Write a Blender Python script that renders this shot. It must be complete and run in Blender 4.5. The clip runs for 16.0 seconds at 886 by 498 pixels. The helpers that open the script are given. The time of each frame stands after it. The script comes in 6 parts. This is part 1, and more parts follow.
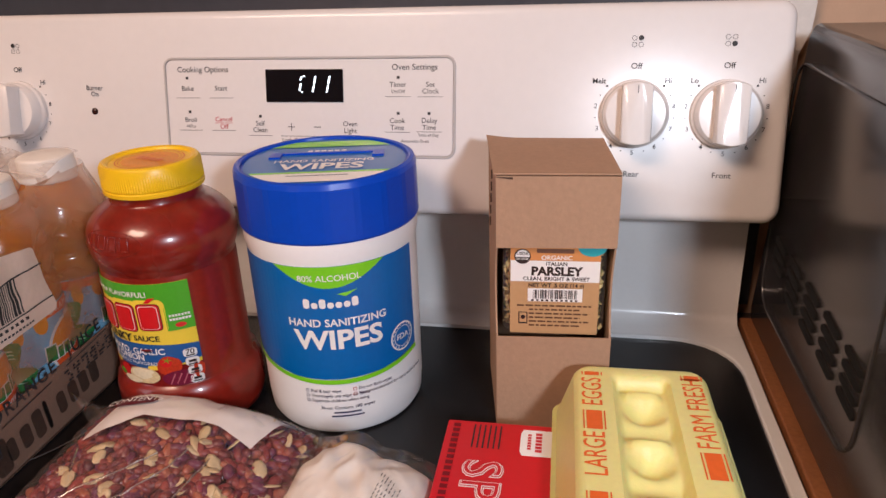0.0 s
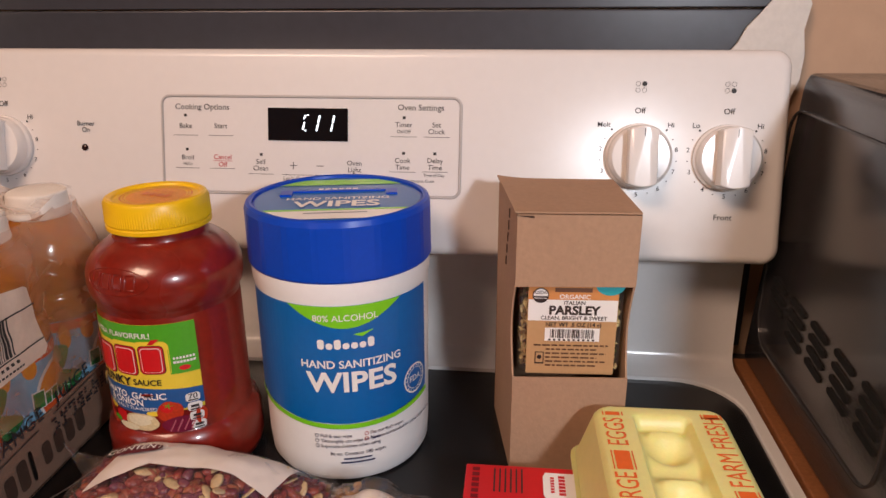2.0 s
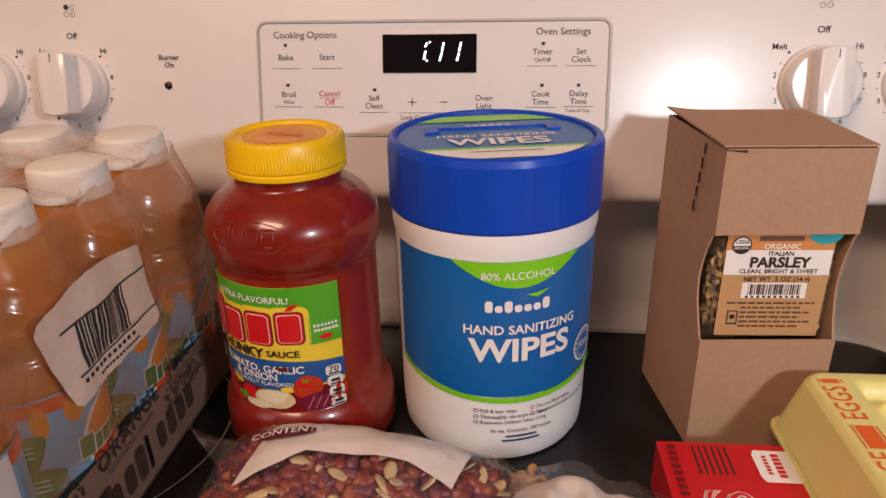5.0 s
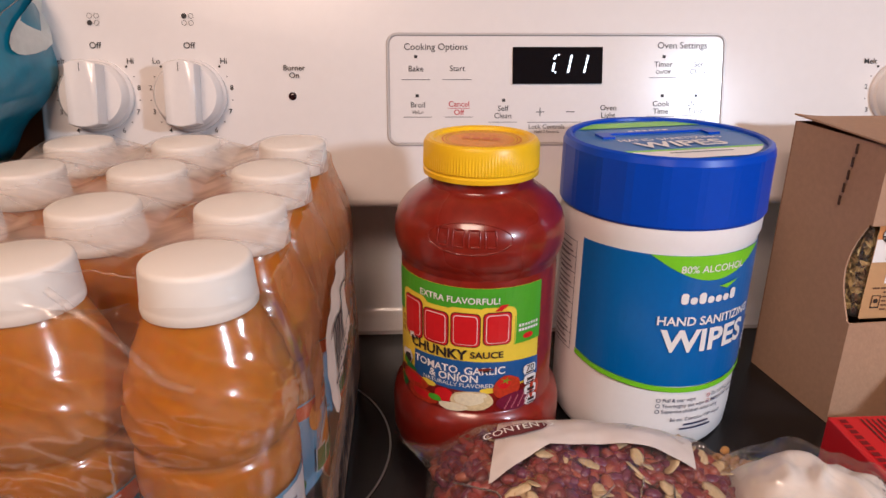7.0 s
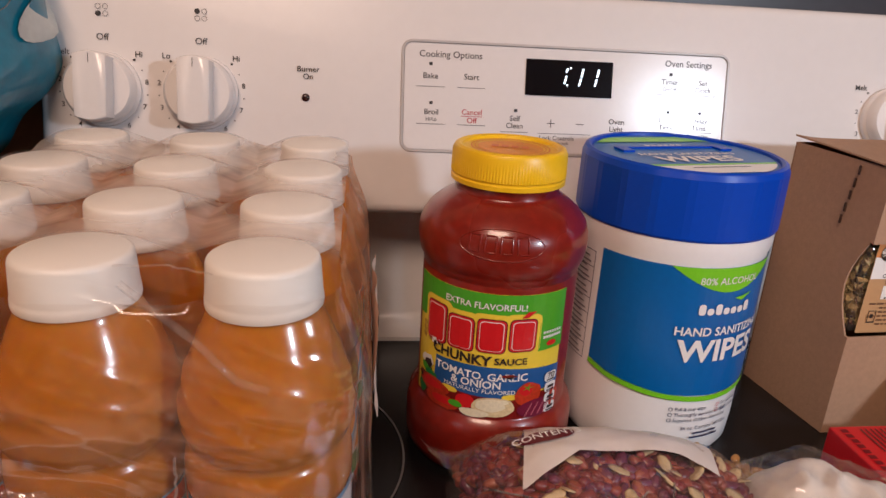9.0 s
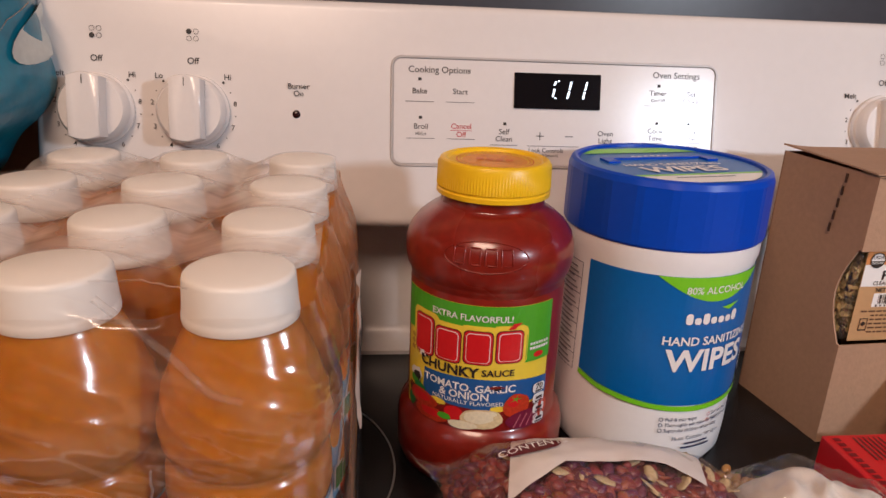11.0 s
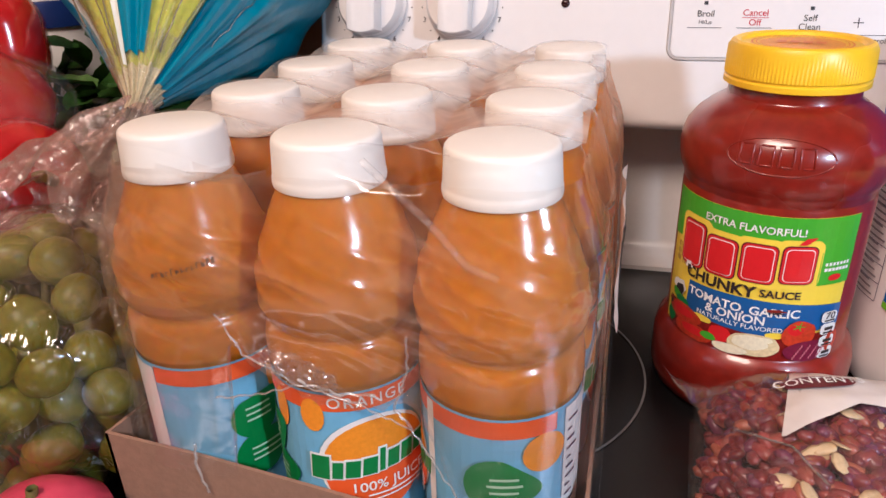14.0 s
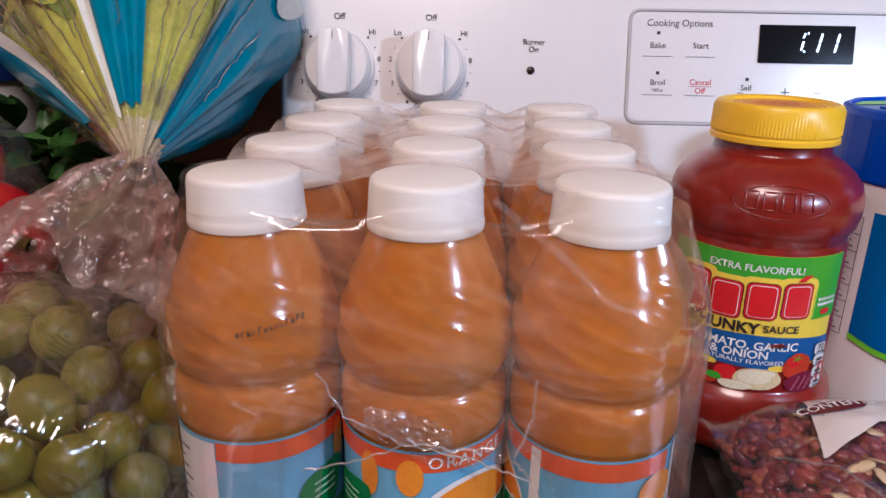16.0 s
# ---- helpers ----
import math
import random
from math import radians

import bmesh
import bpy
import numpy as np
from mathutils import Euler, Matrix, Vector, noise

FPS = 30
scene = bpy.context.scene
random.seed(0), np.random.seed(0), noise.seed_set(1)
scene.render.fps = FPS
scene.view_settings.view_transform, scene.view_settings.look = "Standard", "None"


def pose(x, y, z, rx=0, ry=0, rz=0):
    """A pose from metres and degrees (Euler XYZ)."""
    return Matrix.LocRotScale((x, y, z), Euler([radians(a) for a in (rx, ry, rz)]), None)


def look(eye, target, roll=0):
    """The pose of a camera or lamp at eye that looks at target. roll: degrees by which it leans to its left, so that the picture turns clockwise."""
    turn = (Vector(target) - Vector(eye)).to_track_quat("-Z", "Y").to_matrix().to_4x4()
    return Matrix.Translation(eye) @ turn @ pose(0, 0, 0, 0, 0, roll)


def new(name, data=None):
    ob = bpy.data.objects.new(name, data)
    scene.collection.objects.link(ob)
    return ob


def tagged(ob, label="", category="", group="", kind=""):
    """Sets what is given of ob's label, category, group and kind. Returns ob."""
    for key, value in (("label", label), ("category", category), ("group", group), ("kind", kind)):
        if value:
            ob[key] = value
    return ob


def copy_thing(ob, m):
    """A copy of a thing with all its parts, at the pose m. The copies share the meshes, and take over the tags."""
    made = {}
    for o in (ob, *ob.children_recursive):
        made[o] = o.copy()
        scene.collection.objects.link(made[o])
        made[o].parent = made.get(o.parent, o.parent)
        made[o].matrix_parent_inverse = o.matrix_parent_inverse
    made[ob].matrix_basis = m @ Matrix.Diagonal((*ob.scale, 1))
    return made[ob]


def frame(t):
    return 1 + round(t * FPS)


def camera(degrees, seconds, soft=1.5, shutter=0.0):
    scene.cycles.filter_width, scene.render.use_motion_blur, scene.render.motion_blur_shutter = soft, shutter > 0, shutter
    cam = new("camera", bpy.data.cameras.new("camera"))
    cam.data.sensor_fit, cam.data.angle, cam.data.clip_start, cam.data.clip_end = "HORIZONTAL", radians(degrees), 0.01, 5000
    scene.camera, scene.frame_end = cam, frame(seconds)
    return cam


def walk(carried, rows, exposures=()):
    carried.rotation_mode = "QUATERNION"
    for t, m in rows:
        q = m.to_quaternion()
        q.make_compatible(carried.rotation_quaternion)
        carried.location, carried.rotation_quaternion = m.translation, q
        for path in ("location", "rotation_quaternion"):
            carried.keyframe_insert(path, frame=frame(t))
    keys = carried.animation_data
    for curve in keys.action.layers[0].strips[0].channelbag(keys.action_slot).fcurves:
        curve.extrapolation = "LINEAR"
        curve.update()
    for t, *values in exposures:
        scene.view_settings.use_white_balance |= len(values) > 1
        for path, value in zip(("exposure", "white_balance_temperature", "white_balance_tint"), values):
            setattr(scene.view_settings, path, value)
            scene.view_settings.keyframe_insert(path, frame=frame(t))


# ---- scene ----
cam = camera(64.5, 16.0)
PATH = [
    (0, (0.216, -0.551, 0.321), (-0.131, 1.252, -0.472), -2.1),
    (0.5, (0.21, -0.553, 0.317), (-0.088, 1.263, -0.466), -0.6),
    (1, (0.216, -0.559, 0.317), (-0.099, 1.272, -0.424), -1.1),
    (1.5, (0.21, -0.561, 0.315), (-0.099, 1.294, -0.366), -1.2),
    (2, (0.171, -0.555, 0.315), (-0.037, 1.318, -0.356), -0.3),
    (2.5, (0.094, -0.556, 0.317), (-0.078, 1.32, -0.356), -0.1),
    (3, (0.063, -0.533, 0.313), (-0.156, 1.296, -0.467), -1.8),
    (3.5, (0.06, -0.518, 0.303), (-0.143, 1.308, -0.488), -1.5),
    (3.7, (0.067, -0.509, 0.298), (-0.153, 1.316, -0.489), -2.2),
    (5.8, (0.044, -0.503, 0.287), (-0.144, 1.326, -0.502), -0.7),
    (6, (0.025, -0.507, 0.288), (-0.157, 1.318, -0.512), -0.6),
    (6.5, (-0.051, -0.521, 0.287), (-0.07, 1.319, -0.496), 0.1),
    (7, (-0.107, -0.524, 0.28), (-0.02, 1.339, -0.443), 0.3),
    (7.5, (-0.122, -0.527, 0.277), (0.001, 1.335, -0.441), -1.0),
    (8, (-0.141, -0.523, 0.28), (0.023, 1.341, -0.426), 0.3),
    (8.5, (-0.154, -0.522, 0.279), (0.069, 1.339, -0.42), 2.3),
    (9, (-0.152, -0.522, 0.276), (0.083, 1.34, -0.413), 3.4),
    (11.3, (-0.133, -0.529, 0.277), (0.076, 1.351, -0.373), 2.3),
    (11.5, (-0.127, -0.531, 0.276), (0.103, 1.348, -0.372), 2.5),
    (12, (-0.099, -0.527, 0.263), (0.064, 1.36, -0.378), 3.8),
    (12.2, (-0.088, -0.522, 0.279), (-0.207, 1.354, -0.404), -0.5),
    (12.5, (-0.079, -0.501, 0.268), (-0.375, 1.352, -0.424), -2.0),
    (12.7, (-0.076, -0.486, 0.28), (-0.364, 1.319, -0.532), -1.2),
    (13, (-0.096, -0.489, 0.268), (-0.487, 1.295, -0.547), -2.1),
    (13.2, (-0.096, -0.486, 0.277), (-0.569, 1.247, -0.601), -3.9),
    (13.5, (-0.096, -0.489, 0.266), (-0.617, 1.205, -0.662), -4.6),
    (13.7, (-0.114, -0.501, 0.252), (-0.628, 1.217, -0.635), -3.1),
    (14, (-0.146, -0.511, 0.253), (-0.622, 1.236, -0.598), -1.8),
    (14.2, (-0.168, -0.502, 0.254), (-0.553, 1.268, -0.596), -0.9),
    (14.5, (-0.198, -0.512, 0.231), (-0.471, 1.291, -0.589), 0.6),
    (14.7, (-0.21, -0.514, 0.218), (-0.378, 1.347, -0.496), 0.4),
    (15, (-0.23, -0.511, 0.225), (-0.298, 1.359, -0.48), 2.1),
    (15.5, (-0.238, -0.515, 0.23), (-0.277, 1.382, -0.402), 2.6),
    (16, (-0.238, -0.524, 0.241), (-0.291, 1.366, -0.411), 1.0),
]
EXPOSURES = [(0, 0.11, 6050, 13), (1, 0.02, 6380, 14), (2.5, -0.06, 6450, 13), (3.5, -0.12, 6650, 14), (6, 0.05, 6550, 14), (7, 0.17, 5850, 11), (8, 0.08, 5900, 11), (9, -0.1, 6000, 11), (11.5, -0.05, 6100, 11), (12.5, -0.05, 6650, 12),
             (13, 0.25, 6950, 14), (13.5, 0.23, 6600, 13), (14, 0.66, 5250, 6), (14.5, 0.38, 4980, 6), (15, 0.43, 4650, 5), (15.5, 0.26, 4720, 7), (16, 0.26, 4830, 9)]
walk(cam, [(t, look(eye, target, roll)) for t, eye, target, roll in PATH], EXPOSURES)

# ---- light ----
world = bpy.data.worlds.new("room_air")
scene.world = world
world.use_nodes = True
world.node_tree.nodes["Background"].inputs[0].default_value = (1.0, 0.79, 0.66, 1)
world.node_tree.nodes["Background"].inputs[1].default_value = 0.18


def area_lamp(name, eye, target, size, watts, colour, size_y=None):
    data = bpy.data.lights.new(name, "AREA")
    data.shape, data.size, data.size_y = "RECTANGLE", size, size_y or size
    data.energy, data.color = watts, colour
    ob = new(name, data)
    ob.matrix_world = look(eye, target)
    return ob


area_lamp("work_lamp", (0.47, -0.80, 0.44), (0.05, 0.0, 0.15), 0.06, 3.5, (0.89, 0.945, 1.0))
area_lamp("ceiling_lamp", (-0.42, -1.18, 1.46), (0.0, -0.30, 0.0), 0.70, 33.0, (1.0, 0.68, 0.48))

# ---- materials ----


def mat(name, colour, rough=0.5, metal=0.0, vary=0.08, scale=60.0, bump=0.0, bump_scale=300.0, coat=0.0, spec=0.5, sub=0.0, emit=0.0, depth=0.012):
    """A surface whose tone and gloss wander at two scales."""
    m = bpy.data.materials.new(name)
    m.use_nodes = True
    nt = m.node_tree
    n, link = nt.nodes, nt.links.new
    b = n["Principled BSDF"]
    b.inputs["Metallic"].default_value, b.inputs["Roughness"].default_value = metal, rough
    b.inputs["Specular IOR Level"].default_value, b.inputs["Coat Weight"].default_value = spec, coat
    b.inputs["Coat Roughness"].default_value = 0.08
    b.inputs["Base Color"].default_value = (*colour, 1)
    if sub:
        b.inputs["Subsurface Weight"].default_value = sub
        b.inputs["Subsurface Radius"].default_value = (1.0, 0.5, 0.25)
        b.inputs["Subsurface Scale"].default_value = depth
    if emit:
        b.inputs["Emission Color"].default_value, b.inputs["Emission Strength"].default_value = (*colour, 1), emit
    tc = n.new("ShaderNodeTexCoord")
    if vary:
        big, small = n.new("ShaderNodeTexNoise"), n.new("ShaderNodeTexNoise")
        big.inputs["Scale"].default_value, small.inputs["Scale"].default_value = scale / 6, scale * 4
        big.inputs["Detail"].default_value = small.inputs["Detail"].default_value = 3
        add = n.new("ShaderNodeMath")
        add.operation = "ADD"
        ramp = n.new("ShaderNodeMapRange")
        ramp.inputs[1].default_value, ramp.inputs[2].default_value = 0.6, 1.4
        ramp.inputs[3].default_value, ramp.inputs[4].default_value = 1 - vary, 1 + vary
        mul = n.new("ShaderNodeVectorMath")
        mul.operation = "SCALE"
        mul.inputs[0].default_value = colour
        rr = n.new("ShaderNodeMapRange")
        rr.inputs[3].default_value, rr.inputs[4].default_value = max(rough - 0.06, 0.02), min(rough + 0.08, 1)
        link(tc.outputs["Object"], big.inputs["Vector"])
        link(tc.outputs["Object"], small.inputs["Vector"])
        link(big.outputs["Fac"], add.inputs[0])
        link(small.outputs["Fac"], add.inputs[1])
        link(add.outputs[0], ramp.inputs[0])
        link(ramp.outputs[0], mul.inputs["Scale"])
        link(mul.outputs[0], b.inputs["Base Color"])
        link(big.outputs["Fac"], rr.inputs[0])
        link(rr.outputs[0], b.inputs["Roughness"])
    if bump:
        t, bp = n.new("ShaderNodeTexNoise"), n.new("ShaderNodeBump")
        t.inputs["Scale"].default_value, t.inputs["Detail"].default_value = bump_scale, 4
        bp.inputs["Strength"].default_value, bp.inputs["Distance"].default_value = bump, 0.002
        link(tc.outputs["Object"], t.inputs["Vector"])
        link(t.outputs["Fac"], bp.inputs["Height"])
        link(bp.outputs[0], b.inputs["Normal"])
    return m


def film(name, tint=(1, 1, 1), haze=0.06, gloss=0.12, rough=0.12, bump=0.5, bump_scale=40.0, milky=(0.90, 0.86, 0.82), stretch=(1, 1, 1), cloud=""):
    """Thin clear plastic: see-through, a milky part and a glossy part over fine creases."""
    m = bpy.data.materials.new(name)
    m.use_nodes = True
    nt = m.node_tree
    n, link = nt.nodes, nt.links.new
    n.remove(n["Principled BSDF"])
    clear, milk, shine = n.new("ShaderNodeBsdfTransparent"), n.new("ShaderNodeBsdfDiffuse"), n.new("ShaderNodeBsdfGlossy")
    clear.inputs[0].default_value = (*tint, 1)
    milk.inputs[0].default_value = (*milky, 1)
    glow, both = n.new("ShaderNodeBsdfTranslucent"), n.new("ShaderNodeMixShader")
    glow.inputs[0].default_value = (*milky, 1)
    link(milk.outputs[0], both.inputs[1])
    link(glow.outputs[0], both.inputs[2])
    shine.inputs["Roughness"].default_value = rough
    a, b, fr = n.new("ShaderNodeMixShader"), n.new("ShaderNodeMixShader"), n.new("ShaderNodeFresnel")
    fr.inputs[0].default_value = 1.45
    g = n.new("ShaderNodeMath")
    g.operation, g.use_clamp = "MULTIPLY", True
    g.inputs[1].default_value = gloss / 0.05
    tc, t, bp = n.new("ShaderNodeTexCoord"), n.new("ShaderNodeTexNoise"), n.new("ShaderNodeBump")
    t.inputs["Scale"].default_value, t.inputs["Detail"].default_value, t.inputs["Distortion"].default_value = bump_scale, 3, 0.8
    bp.inputs["Strength"].default_value, bp.inputs["Distance"].default_value = bump, 0.004
    hz = n.new("ShaderNodeMapRange")
    hz.inputs[1].default_value, hz.inputs[2].default_value = 0.3, 0.7
    hz.inputs[3].default_value, hz.inputs[4].default_value = haze * 0.5, haze * 1.6
    pull = n.new("ShaderNodeMapping")
    pull.inputs["Scale"].default_value = stretch
    link(tc.outputs["Object"], pull.inputs["Vector"])
    link(pull.outputs[0], t.inputs["Vector"])
    link(t.outputs["Fac"], bp.inputs["Height"])
    link(t.outputs["Fac"], hz.inputs[0])
    link(bp.outputs[0], shine.inputs["Normal"])
    link(bp.outputs[0], fr.inputs["Normal"])
    link(fr.outputs[0], g.inputs[0])
    # scale the milky part by a haze value painted per vertex
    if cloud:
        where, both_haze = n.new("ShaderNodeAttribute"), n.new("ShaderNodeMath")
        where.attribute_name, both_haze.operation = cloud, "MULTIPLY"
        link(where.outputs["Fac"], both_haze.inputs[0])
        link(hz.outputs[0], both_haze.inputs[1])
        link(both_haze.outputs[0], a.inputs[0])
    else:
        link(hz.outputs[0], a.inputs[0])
    link(clear.outputs[0], a.inputs[1])
    link(both.outputs[0], a.inputs[2])
    least = n.new("ShaderNodeMath")
    least.operation = "MINIMUM"
    least.inputs[1].default_value = gloss * 2.6
    link(g.outputs[0], least.inputs[0])
    link(least.outputs[0], b.inputs[0])
    link(a.outputs[0], b.inputs[1])
    link(shine.outputs[0], b.inputs[2])
    link(b.outputs[0], n["Material Output"].inputs["Surface"])
    return m


ENAMEL = mat("white_enamel", (0.80, 0.78, 0.76), 0.22, vary=0.02, coat=0.3)
PANEL = mat("satin_white_panel", (0.78, 0.75, 0.74), 0.24, vary=0.02, scale=30, bump=0.03, bump_scale=900)
# grey stands in for the shade along the inset's edge
RIM = mat("shade_grey_inset_rim", (0.52, 0.49, 0.48), 0.3, vary=0.02)
KNOB = mat("white_knob_plastic", (0.80, 0.77, 0.76), 0.2, vary=0.02, coat=0.2)
GLASS = mat("black_ceramic_glass", (0.010, 0.010, 0.011), 0.18, vary=0.3, scale=90, bump=0.12, bump_scale=1500, spec=0.38)
RING = mat("grey_burner_ring", (0.20, 0.20, 0.20), 0.4, vary=0.1)
INK = mat("dark_grey_ink", (0.03, 0.028, 0.03), 0.6, vary=0.05)
RED_INK = mat("red_ink", (0.5, 0.02, 0.04), 0.6, vary=0.05)
SCREEN = mat("dark_display_glass", (0.006, 0.006, 0.008), 0.08, vary=0.1)
DIGIT = mat("lit_segment", (0.85, 0.95, 1.0), 0.5, vary=0, emit=2.2)
LENS = mat("dark_red_lens", (0.02, 0.003, 0.004), 0.15, vary=0)
BEIGE = mat("beige_wall_paint", (0.55, 0.36, 0.24), 0.75, vary=0.06, scale=12, bump=0.2, bump_scale=220)
WHITE_WALL = mat("bare_white_plaster", (0.74, 0.70, 0.66), 0.8, vary=0.08, scale=40, bump=0.4, bump_scale=200)
SLATE = mat("dark_backsplash_sheet", (0.055, 0.057, 0.07), 0.3, vary=0.12, scale=20)
FLOOR = mat("brown_floor_vinyl", (0.2, 0.14, 0.1), 0.5, vary=0.2, scale=10)
CEIL = mat("white_ceiling_paint", (0.72, 0.68, 0.63), 0.9, vary=0.04, scale=10)
WOOD = mat("oak_counter_edge", (0.30, 0.115, 0.042), 0.45, vary=0.3, scale=80, bump=0.2, bump_scale=150)
COUNTER = mat("dark_countertop", (0.035, 0.03, 0.028), 0.35, vary=0.35, scale=120)
BLACK = mat("black_painted_metal", (0.045, 0.042, 0.044), 0.14, vary=0.25, scale=40, bump=0.03, bump_scale=500)
HOLE = mat("vent_hole", (0.002, 0.002, 0.002), 0.9, vary=0)
KRAFT = mat("kraft_cardboard", (0.40, 0.245, 0.155), 0.8, vary=0.10, scale=70, bump=0.15, bump_scale=500)
# darker kraft for the carton's back panel and base flap
KRAFT_IN = mat("darker_kraft_inside", (0.25, 0.14, 0.08), 0.9, vary=0.12, scale=70)
CREASE = mat("dark_crease", (0.06, 0.03, 0.02), 0.9, vary=0)
LID_BLUE = mat("royal_blue_plastic", (0.002, 0.058, 0.50), 0.34, vary=0.05, spec=0.35)
TUB = mat("white_tub_plastic", (0.91, 0.90, 0.90), 0.3, vary=0.02)
L_BLUE = mat("blue_label_print", (0.002, 0.125, 0.43), 0.32, vary=0.05)
L_GREEN = mat("lime_print", (0.20, 0.62, 0.015), 0.32, vary=0.03)
L_WHITE = mat("white_print", (0.82, 0.80, 0.79), 0.35, vary=0.02)
L_NAVY = mat("navy_print", (0.01, 0.02, 0.09), 0.4, vary=0.02)
SAUCE = mat("tomato_sauce_in_plastic", (0.225, 0.013, 0.006), 0.28, vary=0.22, scale=45, coat=0.5, bump=0.08, bump_scale=30, sub=0.2)
CAP_Y = mat("yellow_cap_plastic", (0.86, 0.53, 0.004), 0.35, vary=0.04)
CAP_O = mat("orange_cap_print", (0.70, 0.17, 0.015), 0.4, vary=0.04)
J_GREEN = mat("green_label_print", (0.08, 0.40, 0.02), 0.3, vary=0.08)
J_YELLOW = mat("yellow_label_print", (0.86, 0.64, 0.05), 0.3, vary=0.05)
J_RED = mat("red_label_print", (0.62, 0.012, 0.016), 0.3, vary=0.05)
J_BLUE = mat("blue_label_band", (0.018, 0.10, 0.32), 0.3, vary=0.08)
J_DARK = mat("dark_label_ink", (0.03, 0.02, 0.02), 0.4, vary=0.02)
MAROON = mat("maroon_print", (0.13, 0.012, 0.022), 0.4, vary=0.1)
DEEP_RED = mat("deep_red_print", (0.20, 0.010, 0.008), 0.32, vary=0.4, scale=160)
TOMATO = mat("tomato_print", (0.50, 0.04, 0.012), 0.32, vary=0.35, scale=120)
ONION = mat("onion_print", (0.72, 0.58, 0.33), 0.32, vary=0.25, scale=120)
JUICE = mat("orange_juice_in_plastic", (0.52, 0.172, 0.0050), 0.22, vary=0.18, scale=60, coat=0.7, sub=0.55, depth=0.014)
CAP_W = mat("white_cap_plastic", (0.86, 0.82, 0.765), 0.4, vary=0.03)
B_SKY = mat("sky_blue_label", (0.19, 0.44, 0.65), 0.4, vary=0.06)
B_ORANGE = mat("orange_label_band", (0.75, 0.10, 0.015), 0.4, vary=0.05)
B_FRUIT = mat("orange_fruit_print", (0.80, 0.27, 0.012), 0.4, vary=0.12, scale=150)
B_LEAF = mat("green_leaf_print", (0.015, 0.20, 0.045), 0.4, vary=0.12)
RED_BOX = mat("red_carton", (0.55, 0.006, 0.012), 0.35, vary=0.05)
EGG = mat("pale_yellow_foam", (0.78, 0.72, 0.28), 0.38, vary=0.04, bump=0.10, bump_scale=600, sub=0.35)
EGG_INK = mat("orange_egg_ink", (0.76, 0.13, 0.015), 0.6, vary=0.1)
CLING = film("clinging_clear_film", haze=0.012, gloss=0.008, rough=0.2, bump=0.2, bump_scale=30)
SKIRT = film("tight_clear_film", haze=0.02, gloss=0.025, rough=0.16, bump=0.6, bump_scale=30)
# milky wraps; painted per-vertex values raise or lower their haze
SHRINK = film("shrink_film", haze=0.080, gloss=0.085, rough=0.12, bump=0.35, bump_scale=30, milky=(0.92, 0.68, 0.50), cloud="painted_haze")
SHRINK_TOP = film("hazed_shrink_film", haze=0.42, gloss=0.018, rough=0.34, bump=0.15, bump_scale=34, milky=(0.92, 0.83, 0.76), stretch=(0.45, 2.2, 1), cloud="painted_haze")
# orange milk puts the juice's reflected light into the film colour
SIDE_FILM = film("juice_glow_side_film", haze=0.34, gloss=0.04, rough=0.2, bump=0.5, bump_scale=30, milky=(0.80, 0.42, 0.22))
BAG = film("clear_bag_film", haze=0.045, gloss=0.075, rough=0.08, bump=1.0, bump_scale=38)
LINE = film("pulled_film_fold", haze=0.26, gloss=0.1, rough=0.2)
SOFT_LINE = film("soft_film_fold", haze=0.045, gloss=0.03, rough=0.3)

# ---- mesh helpers ----


def part(name, bm, material, parent=None, label=""):
    me = bpy.data.meshes.new(name)
    bm.normal_update()
    bm.to_mesh(me)
    bm.free()
    for m in (material if isinstance(material, (list, tuple)) else [material]):
        me.materials.append(m)
    ob = new(name, me)
    if parent:
        ob.parent = parent
    if label:
        ob["label"] = label
    return ob


def smooth(ob, degrees=40):
    for p in ob.data.polygons:
        p.use_smooth = True
    ob.data.set_sharp_from_angle(angle=radians(degrees))
    return ob


def thing(name, label, category, group="", kind="", at=None):
    ob = new(name)
    ob.empty_display_size = 0.02
    if at is not None:
        ob.matrix_world = at
    return tagged(ob, label, category, group, kind)


def from_lists(verts, faces):
    bm = bmesh.new()
    vs = [bm.verts.new(v) for v in verts]
    for f in faces:
        try:
            bm.faces.new([vs[i] for i in f])
        except ValueError:
            pass
    return bm


def lathe(profile, seg=48, wobble=None):
    """A surface turned round z from (radius, height) pairs; wobble(angle, z) scales the radius."""
    bm = bmesh.new()
    rings = []
    for r, z in profile:
        if r < 1e-6:
            rings.append([bm.verts.new((0, 0, z))])
            continue
        ring = []
        for i in range(seg):
            a = 2 * math.pi * i / seg
            k = r * (wobble(a, z) if wobble else 1)
            ring.append(bm.verts.new((k * math.cos(a), k * math.sin(a), z)))
        rings.append(ring)
    for a, b in zip(rings, rings[1:]):
        for i in range(seg):
            j = (i + 1) % seg
            if len(a) == 1 and len(b) > 1:
                bm.faces.new((a[0], b[j], b[i]))
            elif len(b) == 1 and len(a) > 1:
                bm.faces.new((a[i], a[j], b[0]))
            elif len(a) > 1:
                bm.faces.new((a[i], a[j], b[j], b[i]))
    bmesh.ops.recalc_face_normals(bm, faces=bm.faces)
    return bm


